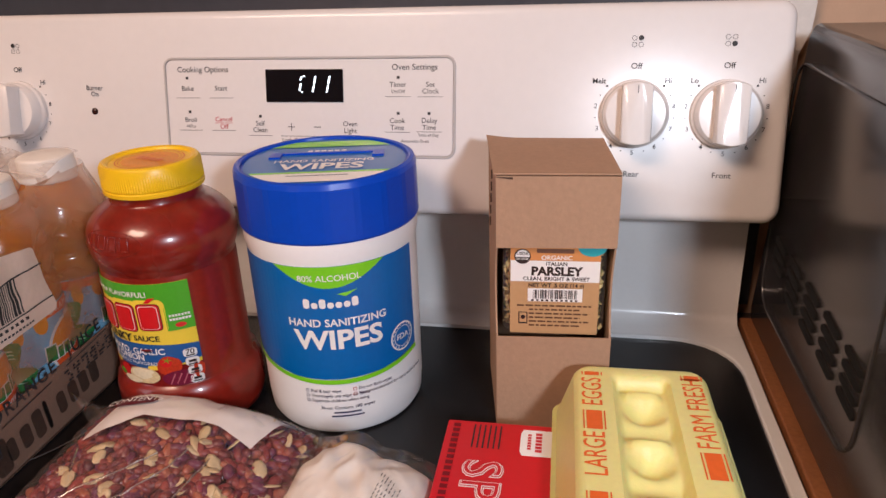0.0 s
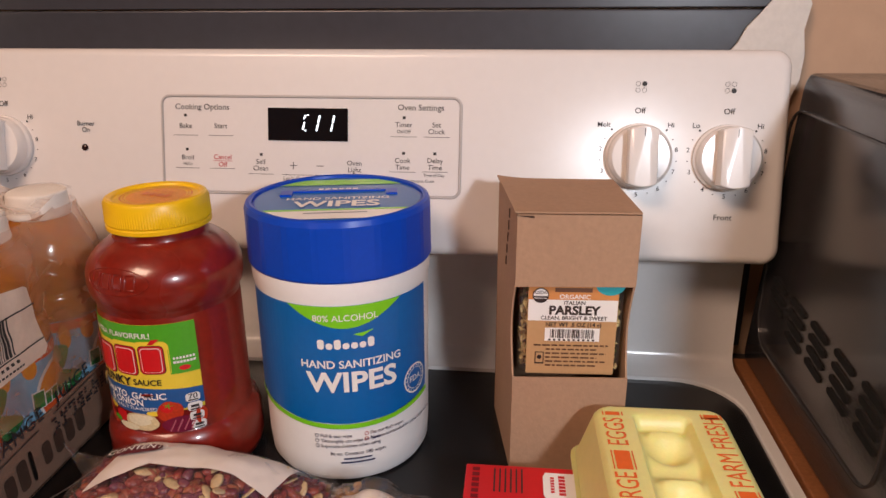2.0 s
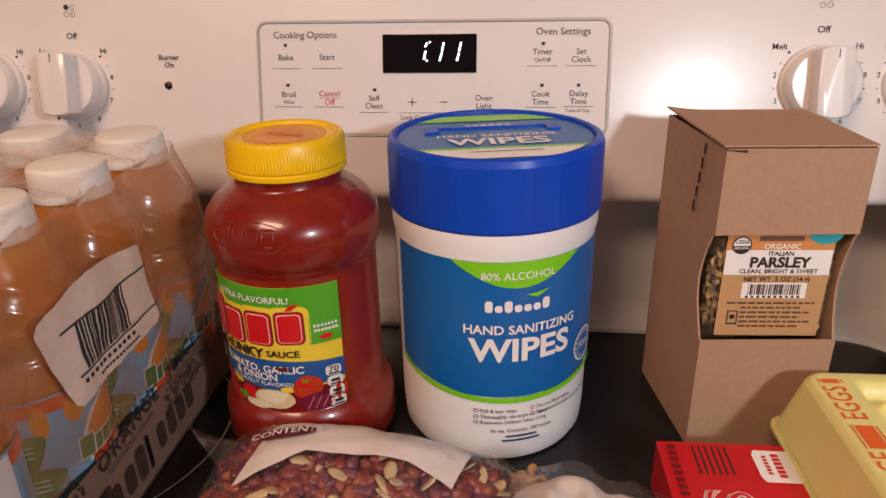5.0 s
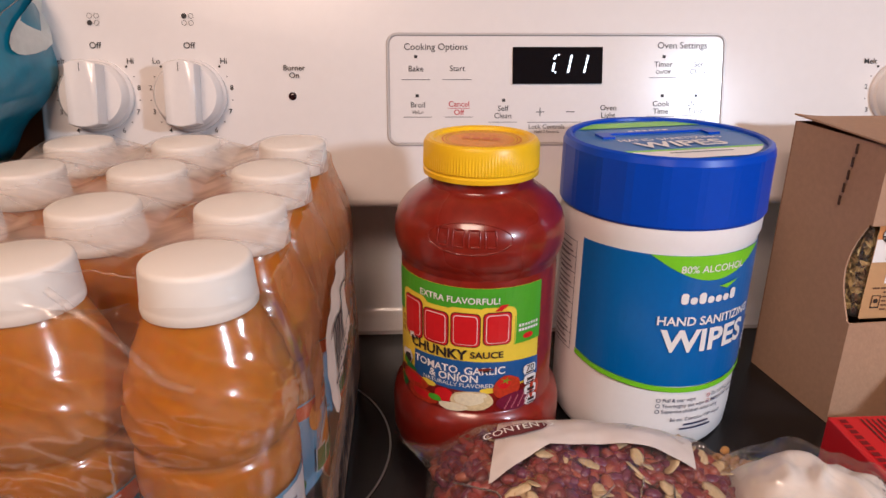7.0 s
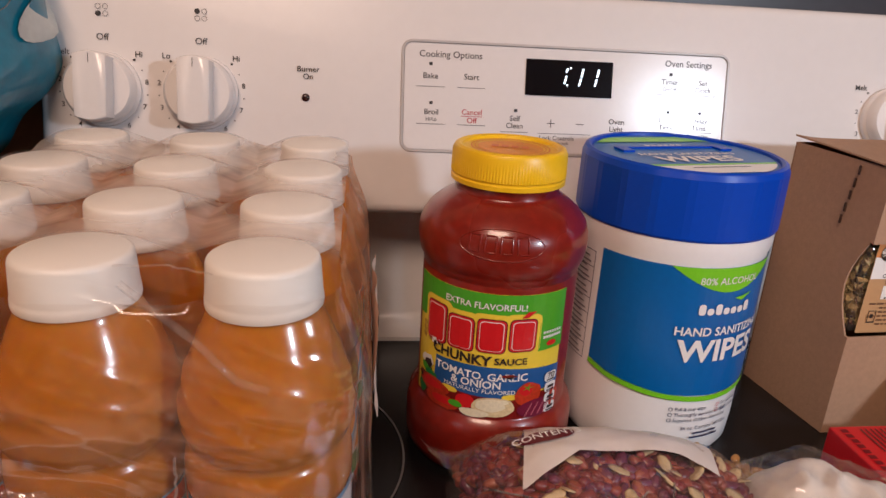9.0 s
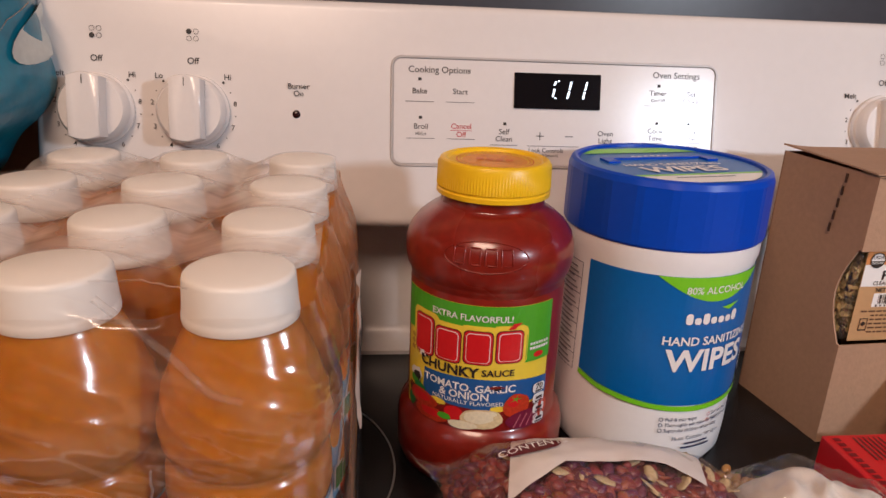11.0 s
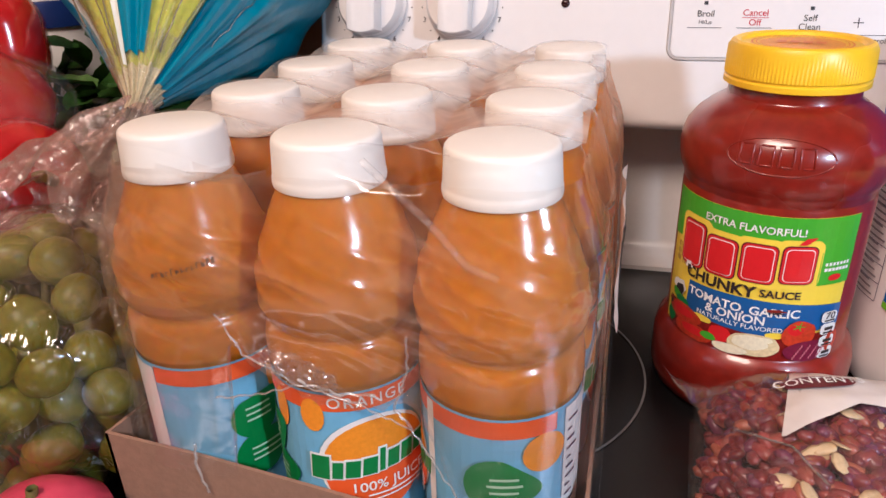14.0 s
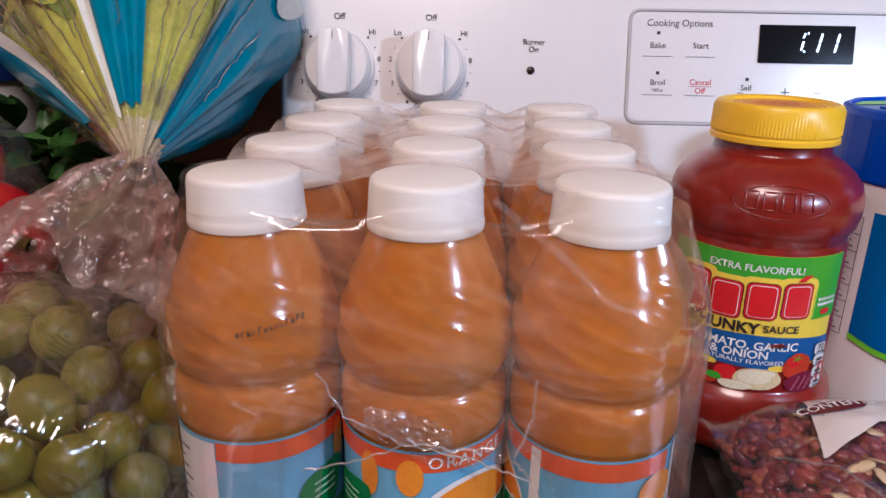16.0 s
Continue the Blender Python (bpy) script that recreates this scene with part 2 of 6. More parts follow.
def rounded(w, h, r, n=6, cx=0.0, cy=0.0):
    """Points of a rounded rectangle, anticlockwise."""
    pts = []
    for qx, qy, a0 in ((1, 1, 0), (-1, 1, 90), (-1, -1, 180), (1, -1, 270)):
        for i in range(n + 1):
            a = radians(a0 + 90 * i / n)
            pts.append((cx + qx * (w / 2 - r) + r * math.cos(a), cy + qy * (h / 2 - r) + r * math.sin(a)))
    return pts


def loft(loops, cap0=True, cap1=True):
    """Skin over loops of equally many points."""
    bm = bmesh.new()
    rows = [[bm.verts.new(p) for p in loop] for loop in loops]
    k = len(rows[0])
    for a, b in zip(rows, rows[1:]):
        for i in range(k):
            bm.faces.new((a[i], a[(i + 1) % k], b[(i + 1) % k], b[i]))
    if cap0:
        bm.faces.new(rows[0][::-1])
    if cap1:
        bm.faces.new(rows[-1])
    bmesh.ops.recalc_face_normals(bm, faces=bm.faces)
    return bm


def slab(w, h, r, depth, edge=0.002, cx=0.0, cy=0.0, z0=0.0):
    """A rounded plate lying in xy, its top at z0 + depth with a rounded rim."""
    loops = [[(x, y, z0) for x, y in rounded(w, h, r, 6, cx, cy)]]
    for i in range(5):
        a = radians(90 * i / 4)
        d = edge * (1 - math.cos(a))
        loops.append([(x, y, z0 + depth - edge + edge * math.sin(a)) for x, y in rounded(w - 2 * d, h - 2 * d, max(r - d, 1e-4), 6, cx, cy)])
    return loft(loops)


def box(x0, x1, y0, y1, z0, z1, bevel=0.0, seg=2):
    bm = bmesh.new()
    bmesh.ops.create_cube(bm, size=1, matrix=Matrix.Translation(((x0 + x1) / 2, (y0 + y1) / 2, (z0 + z1) / 2)) @ Matrix.Diagonal((x1 - x0, y1 - y0, z1 - z0, 1)))
    if bevel:
        bmesh.ops.bevel(bm, geom=bm.edges[:], offset=bevel, segments=seg, profile=0.5, affect="EDGES")
    return bm


def merge(*bms):
    """Several meshes in one."""
    out = bmesh.new()
    for b in bms:
        me = bpy.data.meshes.new("t")
        b.to_mesh(me)
        b.free()
        out.from_mesh(me)
        bpy.data.meshes.remove(me)
    return out


def text2d(body, size, align="CENTER", bold=0.0, space=1.0, squeeze=1.0):
    """Flat lettering round the origin, in the xy plane."""
    cu = bpy.data.curves.new("t", "FONT")
    cu.body, cu.size, cu.align_x, cu.align_y, cu.offset, cu.space_character = body, size, align, "CENTER", bold * size, space
    cu.resolution_u = 3
    ob = bpy.data.objects.new("t", cu)
    me = bpy.data.meshes.new_from_object(ob)
    bm = bmesh.new()
    bm.from_mesh(me)
    bpy.data.objects.remove(ob)
    bpy.data.curves.remove(cu)
    bpy.data.meshes.remove(me)
    for v in bm.verts:
        v.co.x *= squeeze
    return bm


def poly2d(pts):
    return from_lists([(x, y, 0) for x, y in pts], [range(len(pts))])


def rect2d(x0, x1, y0, y1):
    return poly2d([(x0, y0), (x1, y0), (x1, y1), (x0, y1)])


def disc2d(r, cx=0.0, cy=0.0, n=20, ry=None):
    return poly2d([(cx + r * math.cos(2 * math.pi * i / n), cy + (ry or r) * math.sin(2 * math.pi * i / n)) for i in range(n)])


def ring2d(r, w, cx=0.0, cy=0.0, n=24, ry=1.0):
    v, f = [], []
    for i in range(n):
        a = 2 * math.pi * i / n
        v += [(cx + (r + s * w / 2) * math.cos(a), cy + ry * (r + s * w / 2) * math.sin(a), 0) for s in (-1, 1)]
        j = (i + 1) % n
        f.append((2 * i, 2 * i + 1, 2 * j + 1, 2 * j))
    return from_lists(v, f)


def chip(x0, x1, y0, y1, grow=0.0, r=0.003):
    return poly2d(rounded(x1 - x0 + 2 * grow, y1 - y0 + 2 * grow, r + grow * 0.5, 4, (x0 + x1) / 2, (y0 + y1) / 2))


def moved(bm, x=0.0, y=0.0, z=0.0, turn=0.0):
    bmesh.ops.transform(bm, matrix=Matrix.Translation((x, y, z)) @ Matrix.Rotation(radians(turn), 4, "Z"), verts=bm.verts)
    return bm


def chop(bm, step, axis=0):
    """Cut flat shapes into strips, so that they can be bent."""
    lo, hi = min(v.co[axis] for v in bm.verts), max(v.co[axis] for v in bm.verts)
    no = [0, 0, 0]
    no[axis] = 1
    k = math.floor(lo / step) + 1
    while k * step < hi:
        co = [0, 0, 0]
        co[axis] = k * step
        bmesh.ops.bisect_plane(bm, geom=bm.verts[:] + bm.edges[:] + bm.faces[:], plane_co=co, plane_no=no, dist=1e-6)
        k += 1
    return bm


def bend(bm, radius, lift, a0, step=0.004):
    """Wrap flat shapes round z: x runs along the arc from the angle a0 (degrees), y goes up; radius is a number or a function of the height."""
    if callable(radius):
        chop(bm, 0.004, 1)
    chop(bm, step)
    for v in bm.verts:
        r = radius(v.co.y) if callable(radius) else radius
        a = radians(a0) + v.co.x / (r if not callable(radius) else radius(-1))
        v.co = ((r + lift) * math.cos(a), (r + lift) * math.sin(a), v.co.y)
    return bm


def strand(pts, r):
    cu = bpy.data.curves.new("strand", "CURVE")
    cu.dimensions, cu.bevel_depth, cu.bevel_resolution = "3D", r, 1
    sp = cu.splines.new("POLY")
    sp.points.add(len(pts) - 1)
    for p, q in zip(sp.points, pts):
        p.co = (*q, 1)
    ob = bpy.data.objects.new("strand", cu)
    me = bpy.data.meshes.new_from_object(ob)
    bpy.data.objects.remove(ob)
    bm = bmesh.new()
    bm.from_mesh(me)
    bpy.data.meshes.remove(me)
    return bm


def laid(bm, m, lift=0.0):
    """Put a flat shape on the plane of m, a little above it."""
    bmesh.ops.transform(bm, matrix=m @ Matrix.Translation((0, 0, lift)), verts=bm.verts)
    return bm


# ---- the room ----
def structure(name, bm, material, label, category):
    return tagged(part(name, bm, material), label, category, kind="structure")


structure("wall_north", box(-2.0, 2.0, 0.085, 0.185, -0.92, 1.50), BEIGE, "beige painted kitchen wall behind the range", "wall")
structure("wall_south", box(-2.0, 2.0, -2.6, -2.5, -0.92, 1.50), BEIGE, "beige painted wall across the kitchen", "wall")
structure("wall_east", box(2.0, 2.1, -2.6, 0.185, -0.92, 1.50), BEIGE, "beige painted side wall", "wall")
structure("wall_west", box(-2.1, -2.0, -2.6, 0.185, -0.92, 1.50), BEIGE, "beige painted side wall", "wall")
structure("floor", box(-2.1, 2.1, -2.6, 0.185, -0.98, -0.92), FLOOR, "brown vinyl kitchen floor", "floor")
structure("ceiling", box(-2.1, 2.1, -2.6, 0.185, 1.50, 1.56), CEIL, "white painted kitchen ceiling", "ceiling")
structure("backsplash", merge(box(-0.347, 0.386, 0.076, 0.084, 0.0, 0.306, 0.001), box(-0.350, 0.386, 0.0745, 0.084, 0.3075, 0.62, 0.001)), SLATE, "dark grey glossy backsplash sheet in two courses", "backsplash")


def torn_patch():
    random.seed(5)
    left = [(0.341 + 0.75 * (z - 0.272) + random.uniform(-0.003, 0.003), z) for z in [0.1 + 0.012 * i for i in range(30)]]
    right = [(0.396 + max(0.0, z - 0.34) * 0.9 + random.uniform(-0.006, 0.006), z) for z in [0.45 - 0.02 * i for i in range(18)]]
    pts = left + right
    return loft([[(x, y, z) for x, z in pts] for y in (0.0735, 0.0715)])


structure("torn_plaster_patch", torn_patch(), WHITE_WALL, "ragged white plaster edge beside the backsplash", "wall patch")

# counters on both sides of the range
for nm, x0, x1 in (("counter_east", 0.3715, 1.30), ("counter_west", -1.30, -0.3715)):
    structure(nm, box(x0, x1, -0.60, 0.074, -0.045, -0.006, 0.003), COUNTER, "dark laminate countertop beside the range", "countertop")
    structure("base_" + nm, box(x0 + 0.004, x1, -0.57, 0.07, -0.92, -0.048), WOOD, "wooden base cabinet under the countertop", "cabinet")
structure("trim", box(0.3715, 0.3835, -0.60, 0.045, -0.0055, 0.003, 0.0015), WOOD, "reddish wooden strip along the counter edge", "trim")

# ---- the range ----
stove = thing("electric_range", "white freestanding electric range with black glass cooktop and control panel", "range")
SLOPE = radians(12.5)
PM = Matrix(((1, 0, 0, 0), (0, math.sin(SLOPE), -math.cos(SLOPE), 0), (0, math.cos(SLOPE), math.sin(SLOPE), 0.226), (0, 0, 0, 1)))

part("body", box(-0.367, 0.367, -0.58, 0.06, -0.90, -0.03, 0.004), ENAMEL, stove)
inner = rounded(0.716, 0.522, 0.052, 8, 0, -0.259)


def ring_to_rect(pts, x0, x1, y0, y1):
    """Points of a loop pushed out onto a rectangle round it."""
    cx, cy = (x0 + x1) / 2, (y0 + y1) / 2
    out = []
    for x, y in pts:
        k = min((x1 - cx) / max(abs(x - cx), 1e-6), (y1 - cy) / max(abs(y - cy), 1e-6))
        out.append((cx + (x - cx) * k, cy + (y - cy) * k))
    return out


outer = ring_to_rect(inner, -0.369, 0.369, -0.56, 0.042)
part("cooktop_frame", loft([[(x, y, -0.004) for x, y in inner], [(x, y, 0.0018) for x, y in inner],
                            [(x + (0.0012 if x > 0 else -0.0012), y, 0.003) for x, y in inner],
                            [(x * 0.994, y, 0.0035) for x, y in outer], [(x, y, 0.0) for x, y in outer], [(x, y, -0.029) for x, y in outer]], False, False), ENAMEL, stove)
smooth(part("cooktop_glass", loft([[(x, y, z) for x, y in rounded(0.7155, 0.5215, 0.0518, 8, 0, -0.259)] for z in (-0.006, -0.0003)]), GLASS, stove))
part("burner_ring", moved(ring2d(0.1, 0.0013, n=96), -0.2225, -0.15, 0.0004), RING, stove)

# the upright behind the glass, one sheet bent up from the deck
prof = [(0.0045, 0.0030), (0.018, 0.0042), (0.0235, 0.0062), (0.0275, 0.0100), (0.030, 0.0150), (0.033, 0.05), (0.035, 0.135), (0.07, 0.135), (0.07, 0.0)]
smooth(part("riser", loft([[(x, y, z) for y, z in prof] for x in (-0.366, 0.366)]), ENAMEL, stove), 25)

loops = [[(x, y, -0.045) for x, y in rounded(0.744, 0.1615, 0.012, 6, -0.0, -0.0275)]]
for i in range(6):
    a = radians(90 * i / 5)
    d = 0.007 * (1 - math.cos(a))
    loops.append([(x, y, -0.007 + 0.007 * math.sin(a)) for x, y in rounded(0.746 - 2 * d, 0.1635 - 2 * d, 0.013 - d * 0.8, 6, 0, -0.0275)])
smooth(part("backguard", laid(loft(loops), PM), PANEL, stove, "white enamelled control panel with rounded corners"))


def on_panel(name, bm, material, lift=0.0005, label=""):
    return part(name, laid(bm, PM, lift), material, stove, label)


def bead(pts, r, seg=6):
    """A thin round bead along a closed loop of points in the plane."""
    bm = bmesh.new()
    rows, k = [], len(pts)
    for i in range(k):
        p, q = Vector(pts[i - 1]), Vector(pts[(i + 1) % k])
        d = (q - p).normalized()
        nrm = Vector((-d.y, d.x))
        rows.append([bm.verts.new((pts[i][0] + r * math.cos(a) * nrm.x, pts[i][1] + r * math.cos(a) * nrm.y, r * math.sin(a))) for a in [2 * math.pi * s / seg for s in range(seg)]])
    for i in range(k):
        a, b = rows[i], rows[(i + 1) % k]
        for s in range(seg):
            bm.faces.new((a[s], a[(s + 1) % seg], b[(s + 1) % seg], b[s]))
    bmesh.ops.recalc_face_normals(bm, faces=bm.faces)
    return bm


inset = rounded(0.2475, 0.0785, 0.007, 6, 0.0005, -0.0235)
# bead in grey, the edge's shade put into its colour
smooth(on_panel("inset_rim", bead(inset, 0.0012), RIM, 0.0002))
on_panel("touch_pad", poly2d(rounded(0.2445, 0.0755, 0.006, 6, 0.0005, -0.0235)), KNOB, 0.0006)
on_panel("display", slab(0.0660, 0.0262, 0.0006, 0.0012, 0.0003, 0.0003, -0.0063), SCREEN, 0.0006, "dark clock display with lit digits")

# lit digits, leaning bars
for x, y0, y1 in ((-0.0025, -0.0020, 0.0010), (-0.0035, -0.0105, -0.0045), (0.0092, -0.0050, 0.0010), (0.0077, -0.0115, -0.0060), (0.0212, -0.0050, 0.0010), (0.0197, -0.0115, -0.0060)):
    on_panel("digit_bar", poly2d([(x - 0.0007, y0), (x + 0.0007, y0), (x + 0.0020, y1), (x + 0.0006, y1)]), DIGIT, 0.0022)
for x, y in ((0.0008, 0.0012), (-0.0014, -0.0112)):
    on_panel("digit_dot", disc2d(0.0007, x, y, 8), DIGIT, 0.0022)

WORDS = [("Cooking Options", -0.0885, 0.0067, 0.0066), ("Bake", -0.103, -0.0087, 0.0058), ("Start", -0.073, -0.0085, 0.0058), ("Broil", -0.1018, -0.0344, 0.0056),
         ("Hi/Lo", -0.1018, -0.0396, 0.0036), ("Self", -0.0395, -0.0370, 0.0056), ("Clean", -0.0395, -0.0423, 0.0056), ("Oven", 0.0387, -0.0368, 0.0056),
         ("Light", 0.0387, -0.0423, 0.0056), ("Lock Controls", -0.0070, -0.0503, 0.0046), ("Hold 3 Seconds", -0.0070, -0.0540, 0.0029), ("Oven Settings", 0.0923, 0.0078, 0.0066),
         ("Timer", 0.0787, -0.0056, 0.0056), ("On/Off", 0.0787, -0.0110, 0.0038), ("Set", 0.105, -0.0056, 0.0056), ("Clock", 0.105, -0.0108, 0.0056),
         ("Cook", 0.0780, -0.0340, 0.0056), ("Time", 0.0780, -0.0394, 0.0056), ("Delay", 0.1042, -0.0337, 0.0056), ("Time", 0.1042, -0.0391, 0.0056),
         ("Time of Day", 0.1035, -0.0452, 0.0034), ("Automatic Oven", 0.0925, -0.0500, 0.0034), ("Burner", -0.1905, -0.0080, 0.0056), ("On", -0.1905, -0.0132, 0.0056)]
for body, u, v, s in WORDS:
    on_panel("lettering", moved(text2d(body, s, bold=0.004), u, v), INK, 0.0009)
for body, u, v in (("Cancel", -0.0718, -0.0338), ("Off", -0.0718, -0.0398)):
    on_panel("lettering", moved(text2d(body, 0.0056, bold=0.004), u, v), RED_INK, 0.0009)
for u, v, w, m in ((-0.103, -0.0162, 0.021, INK), (-0.073, -0.0162, 0.021, INK), (-0.102, -0.0430, 0.021, INK), (-0.072, -0.0430, 0.021, INK), (-0.0718, -0.0367, 0.016, RED_INK),
                   (-0.0395, -0.0468, 0.021, INK), (0.0787, -0.0150, 0.021, INK), (0.105, -0.0150, 0.021, INK), (0.078, -0.0430, 0.021, INK), (0.1042, -0.0425, 0.021, INK), (-0.0015, -0.0470, 0.040, INK), (0.0387, -0.0468, 0.021, INK)):
    on_panel("rule", rect2d(u - w / 2, u + w / 2, v - 0.00018, v + 0.00018), m, 0.0009)
for u, v in ((-0.103, 0.0), (-0.1022, -0.0277), (-0.0390, -0.0310), (0.079, 0.0), (0.0788, -0.0280), (0.104, -0.0280)):
    on_panel("marker", rect2d(u - 0.0012, u + 0.0012, v - 0.0011, v + 0.0011), INK, 0.0009)
on_panel("plus_mark", merge(rect2d(-0.0150, -0.0090, -0.0398, -0.0392), rect2d(-0.0123, -0.0117, -0.0425, -0.0365)), INK, 0.0009)
on_panel("minus_mark", rect2d(0.0074, 0.0134, -0.0398, -0.0392), INK, 0.0009)
smooth(on_panel("indicator_lens", moved(lathe([(0.0, 0.0012), (0.0018, 0.001), (0.0028, 0.0003), (0.0029, -0.001)], 20), -0.1922, -0.0277), LENS))


def knob(u, v, low, place, filled):
    m = PM @ Matrix.Translation((u, v, 0)) @ Matrix.Scale(0.955, 4)
    base = part("knob", laid(lathe([(0.0, 0.0), (0.0264, 0.0), (0.0268, 0.002), (0.0266, 0.0045), (0.0250, 0.0062), (0.0247, 0.0085), (0.0242, 0.0125), (0.0222, 0.0150), (0.0, 0.0158)], 56), m), KNOB, stove)
    smooth(base, 35)
    half, r = 0.0112, 0.0238
    a = math.asin(half / r)
    loop = [(r * math.sin(-a + 2 * a * i / 8), r * math.cos(-a + 2 * a * i / 8)) for i in range(9)][::-1]
    loop += [(-x, -y) for x, y in loop]
    loops = [[(x, y, 0.010) for x, y in loop], [(x, y, 0.0275) for x, y in loop], [(x * 0.97, y * 0.985, 0.0288) for x, y in loop], [(x * 0.88, y * 0.96, 0.0295) for x, y in loop]]
    grip = smooth(part("grip", laid(loft(loops), m), KNOB, base), 40)
    part("pointer_line", laid(rect2d(-0.00025, 0.00025, 0.0155, 0.0215), m, 0.0299), INK, grip)
    # dial marks
    for k, body in enumerate(("Hi", "8", "7", "6", "5", "4", "3", "2", low)):
        ang = radians(45 + 33.75 * k)
        sn, cs = math.sin(ang), math.cos(ang)
        if k in (0, 8):
            on_panel("dial_dot", disc2d(0.0009, u + 0.0292 * sn, v + 0.0292 * cs, 8), INK, 0.0006)
            shift = {"Hi": 0.0030, "Lo": -0.0030, "Melt": -0.0062}[body]
            on_panel("dial_mark", moved(text2d(body, 0.0056, bold=0.004), u + 0.0292 * sn + shift, v + 0.0292 * cs + 0.0036), INK, 0.0006)
        else:
            on_panel("dial_mark", moved(text2d(body, 0.0050, bold=0.004), u + 0.0292 * sn, v + 0.0292 * cs), INK, 0.0006)
        if k < 8:
            ang += radians(16.875)
            on_panel("dial_dot", disc2d(0.0005, u + 0.0290 * math.sin(ang), v + 0.0290 * math.cos(ang), 8), INK, 0.0006)
    on_panel("lettering", moved(text2d("Off", 0.0062, bold=0.004), u, 0.0075), INK, 0.0006)
    on_panel("lettering", moved(text2d(place, 0.0062, bold=0.004), u, v - 0.0455), INK, 0.0006)
    for i, (dx, dy) in enumerate(((-1, 1), (1, 1), (-1, -1), (1, -1))):
        x, y = u + dx * 0.0024, 0.0255 + dy * 0.0024
        on_panel("burner_icon", disc2d(0.0019, x, y, 16) if i == filled else ring2d(0.0017, 0.0003, x, y, 16), INK, 0.0006)


knob(-0.3295, -0.0275, "Melt", "Front", 2)
knob(-0.2640, -0.0275, "Lo", "Rear", 0)
knob(0.2620, -0.0275, "Melt", "Rear", 1)
knob(0.3280, -0.0275, "Lo", "Front", 3)

# ---- black microwave on the counter ----


def rear(y, z):
    """The back of the casing leans forward towards its top."""
    return y - (0.022 + 0.16 * z) * min(max((y + 0.06) / 0.12, 0), 1)


mw = thing("microwave_oven", "black countertop microwave with slotted side vents on the counter", "microwave")
smooth(part("body", loft([[(0.3835 + d, rear(y, z), z) for y, z in rounded(0.404 - 2 * e, 0.258 - 2 * e, 0.010, 5, -0.135, 0.134)] for d, e in ((0.0, 0.004), (0.0012, 0.0012), (0.004, 0.0), (0.48, 0.0))]), BLACK, mw), 30)
for c in range(5):
    for r in range(0 if c else 1, 4):
        y, z = -0.0157 - 0.0402 * c, 0.0712 + 0.0095 * r - 0.0007 * c
        part("vent_slot", loft([[(x, y + p, z + q + 0.09 * p) for p, q in rounded(0.028, 0.0048, 0.0022, 3)] for x in (0.3826, 0.3836)]), HOLE, mw)
for x in (0.42, 0.83):
    for y in (0.0, -0.30):
        part("foot", lathe([(0, -0.006), (0.012, -0.006), (0.013, 0.012), (0, 0.012)], 16), BLACK, mw).matrix_world = pose(x, y, 0)
part("door", box(0.392, 0.868, -0.372, -0.338, 0.014, 0.26, 0.005), SCREEN, mw, "dark glass oven door")

rim = rounded(0.213, 0.197, 0.022, 8, -0.0895, 0.1365)
smooth(part("side_bead", laid(bead(rim, 0.0012), Matrix(((0, 0, 1, 0.3836), (1, 0, 0, 0), (0, 1, 0, 0), (0, 0, 0, 1)))), BLACK, mw), 60)
mw.location.x = -0.0045

# ---- parsley in its cardboard sleeve ----
FL, FR, RR, RL = Vector((0.171, -0.1355)), Vector((0.2475, -0.1315)), Vector((0.2385, -0.052)), Vector((0.157, -0.054))
herb_box = thing("herb_carton", "tall brown kraft cardboard carton with a cut-out front holding herb clamshells", "carton")


def wall_of(a, b, outline, thick=0.0012):
    """A cardboard sheet standing between plan points a and b; outline is (share along, height)."""
    d = (b - a)
    nrm = Vector((d.y, -d.x)).normalized()
    f = [(*(a + d * s), z) for s, z in outline]
    g = [(*(a + d * s - nrm * thick), z) for s, z in outline]
    return loft([f, g])


TOP = 0.189
curve = [(0.13 * math.sin(math.pi * i / 10) + 0.03, 0.141 - 0.066 * i / 10) for i in range(11)]
part("front_panel", wall_of(FL, FR, [(0, 0), (1, 0), (1, 0.0755), (0, 0.0745)]), KRAFT, herb_box)
part("front_flap", wall_of(FL, FR, [(0, 0.1405), (1, 0.1415), (1, TOP), (0, TOP)]), KRAFT, herb_box)
part("left_panel", wall_of(RL, FL, [(0, 0), (1, 0), (1, 0.0745)] + [(1 - s, z) for s, z in curve[::-1]] + [(1, 0.1405), (1, TOP), (0, TOP)]), KRAFT, herb_box)
part("right_panel", wall_of(FR, RR, [(0, 0), (1, 0), (1, TOP), (0, TOP), (0, 0.1415)] + [(s * 0.7, z) for s, z in curve] + [(0, 0.0755)]), KRAFT, herb_box)
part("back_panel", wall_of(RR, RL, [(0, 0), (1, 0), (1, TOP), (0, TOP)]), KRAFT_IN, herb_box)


def flap_point(i, j, up=0.0, n=12):
    """The closed top flap, curled up along its free side and sagging in the middle."""
    a, b = FL.lerp(FR, i / n), RL.lerp(RR, i / n)
    p = a.lerp(b, j / n) + Vector((-0.0016, 0.0)) * (1 - i / n)
    curl = 0.0022 * max(0.0, 1 - i / n * 3.2) ** 2 * (j / n) ** 0.8
    return (p.x, p.y, TOP + 0.0008 + curl + 0.0012 * j / n - 0.0010 * math.sin(math.pi * i / n) * math.sin(math.pi * j / n) + up)


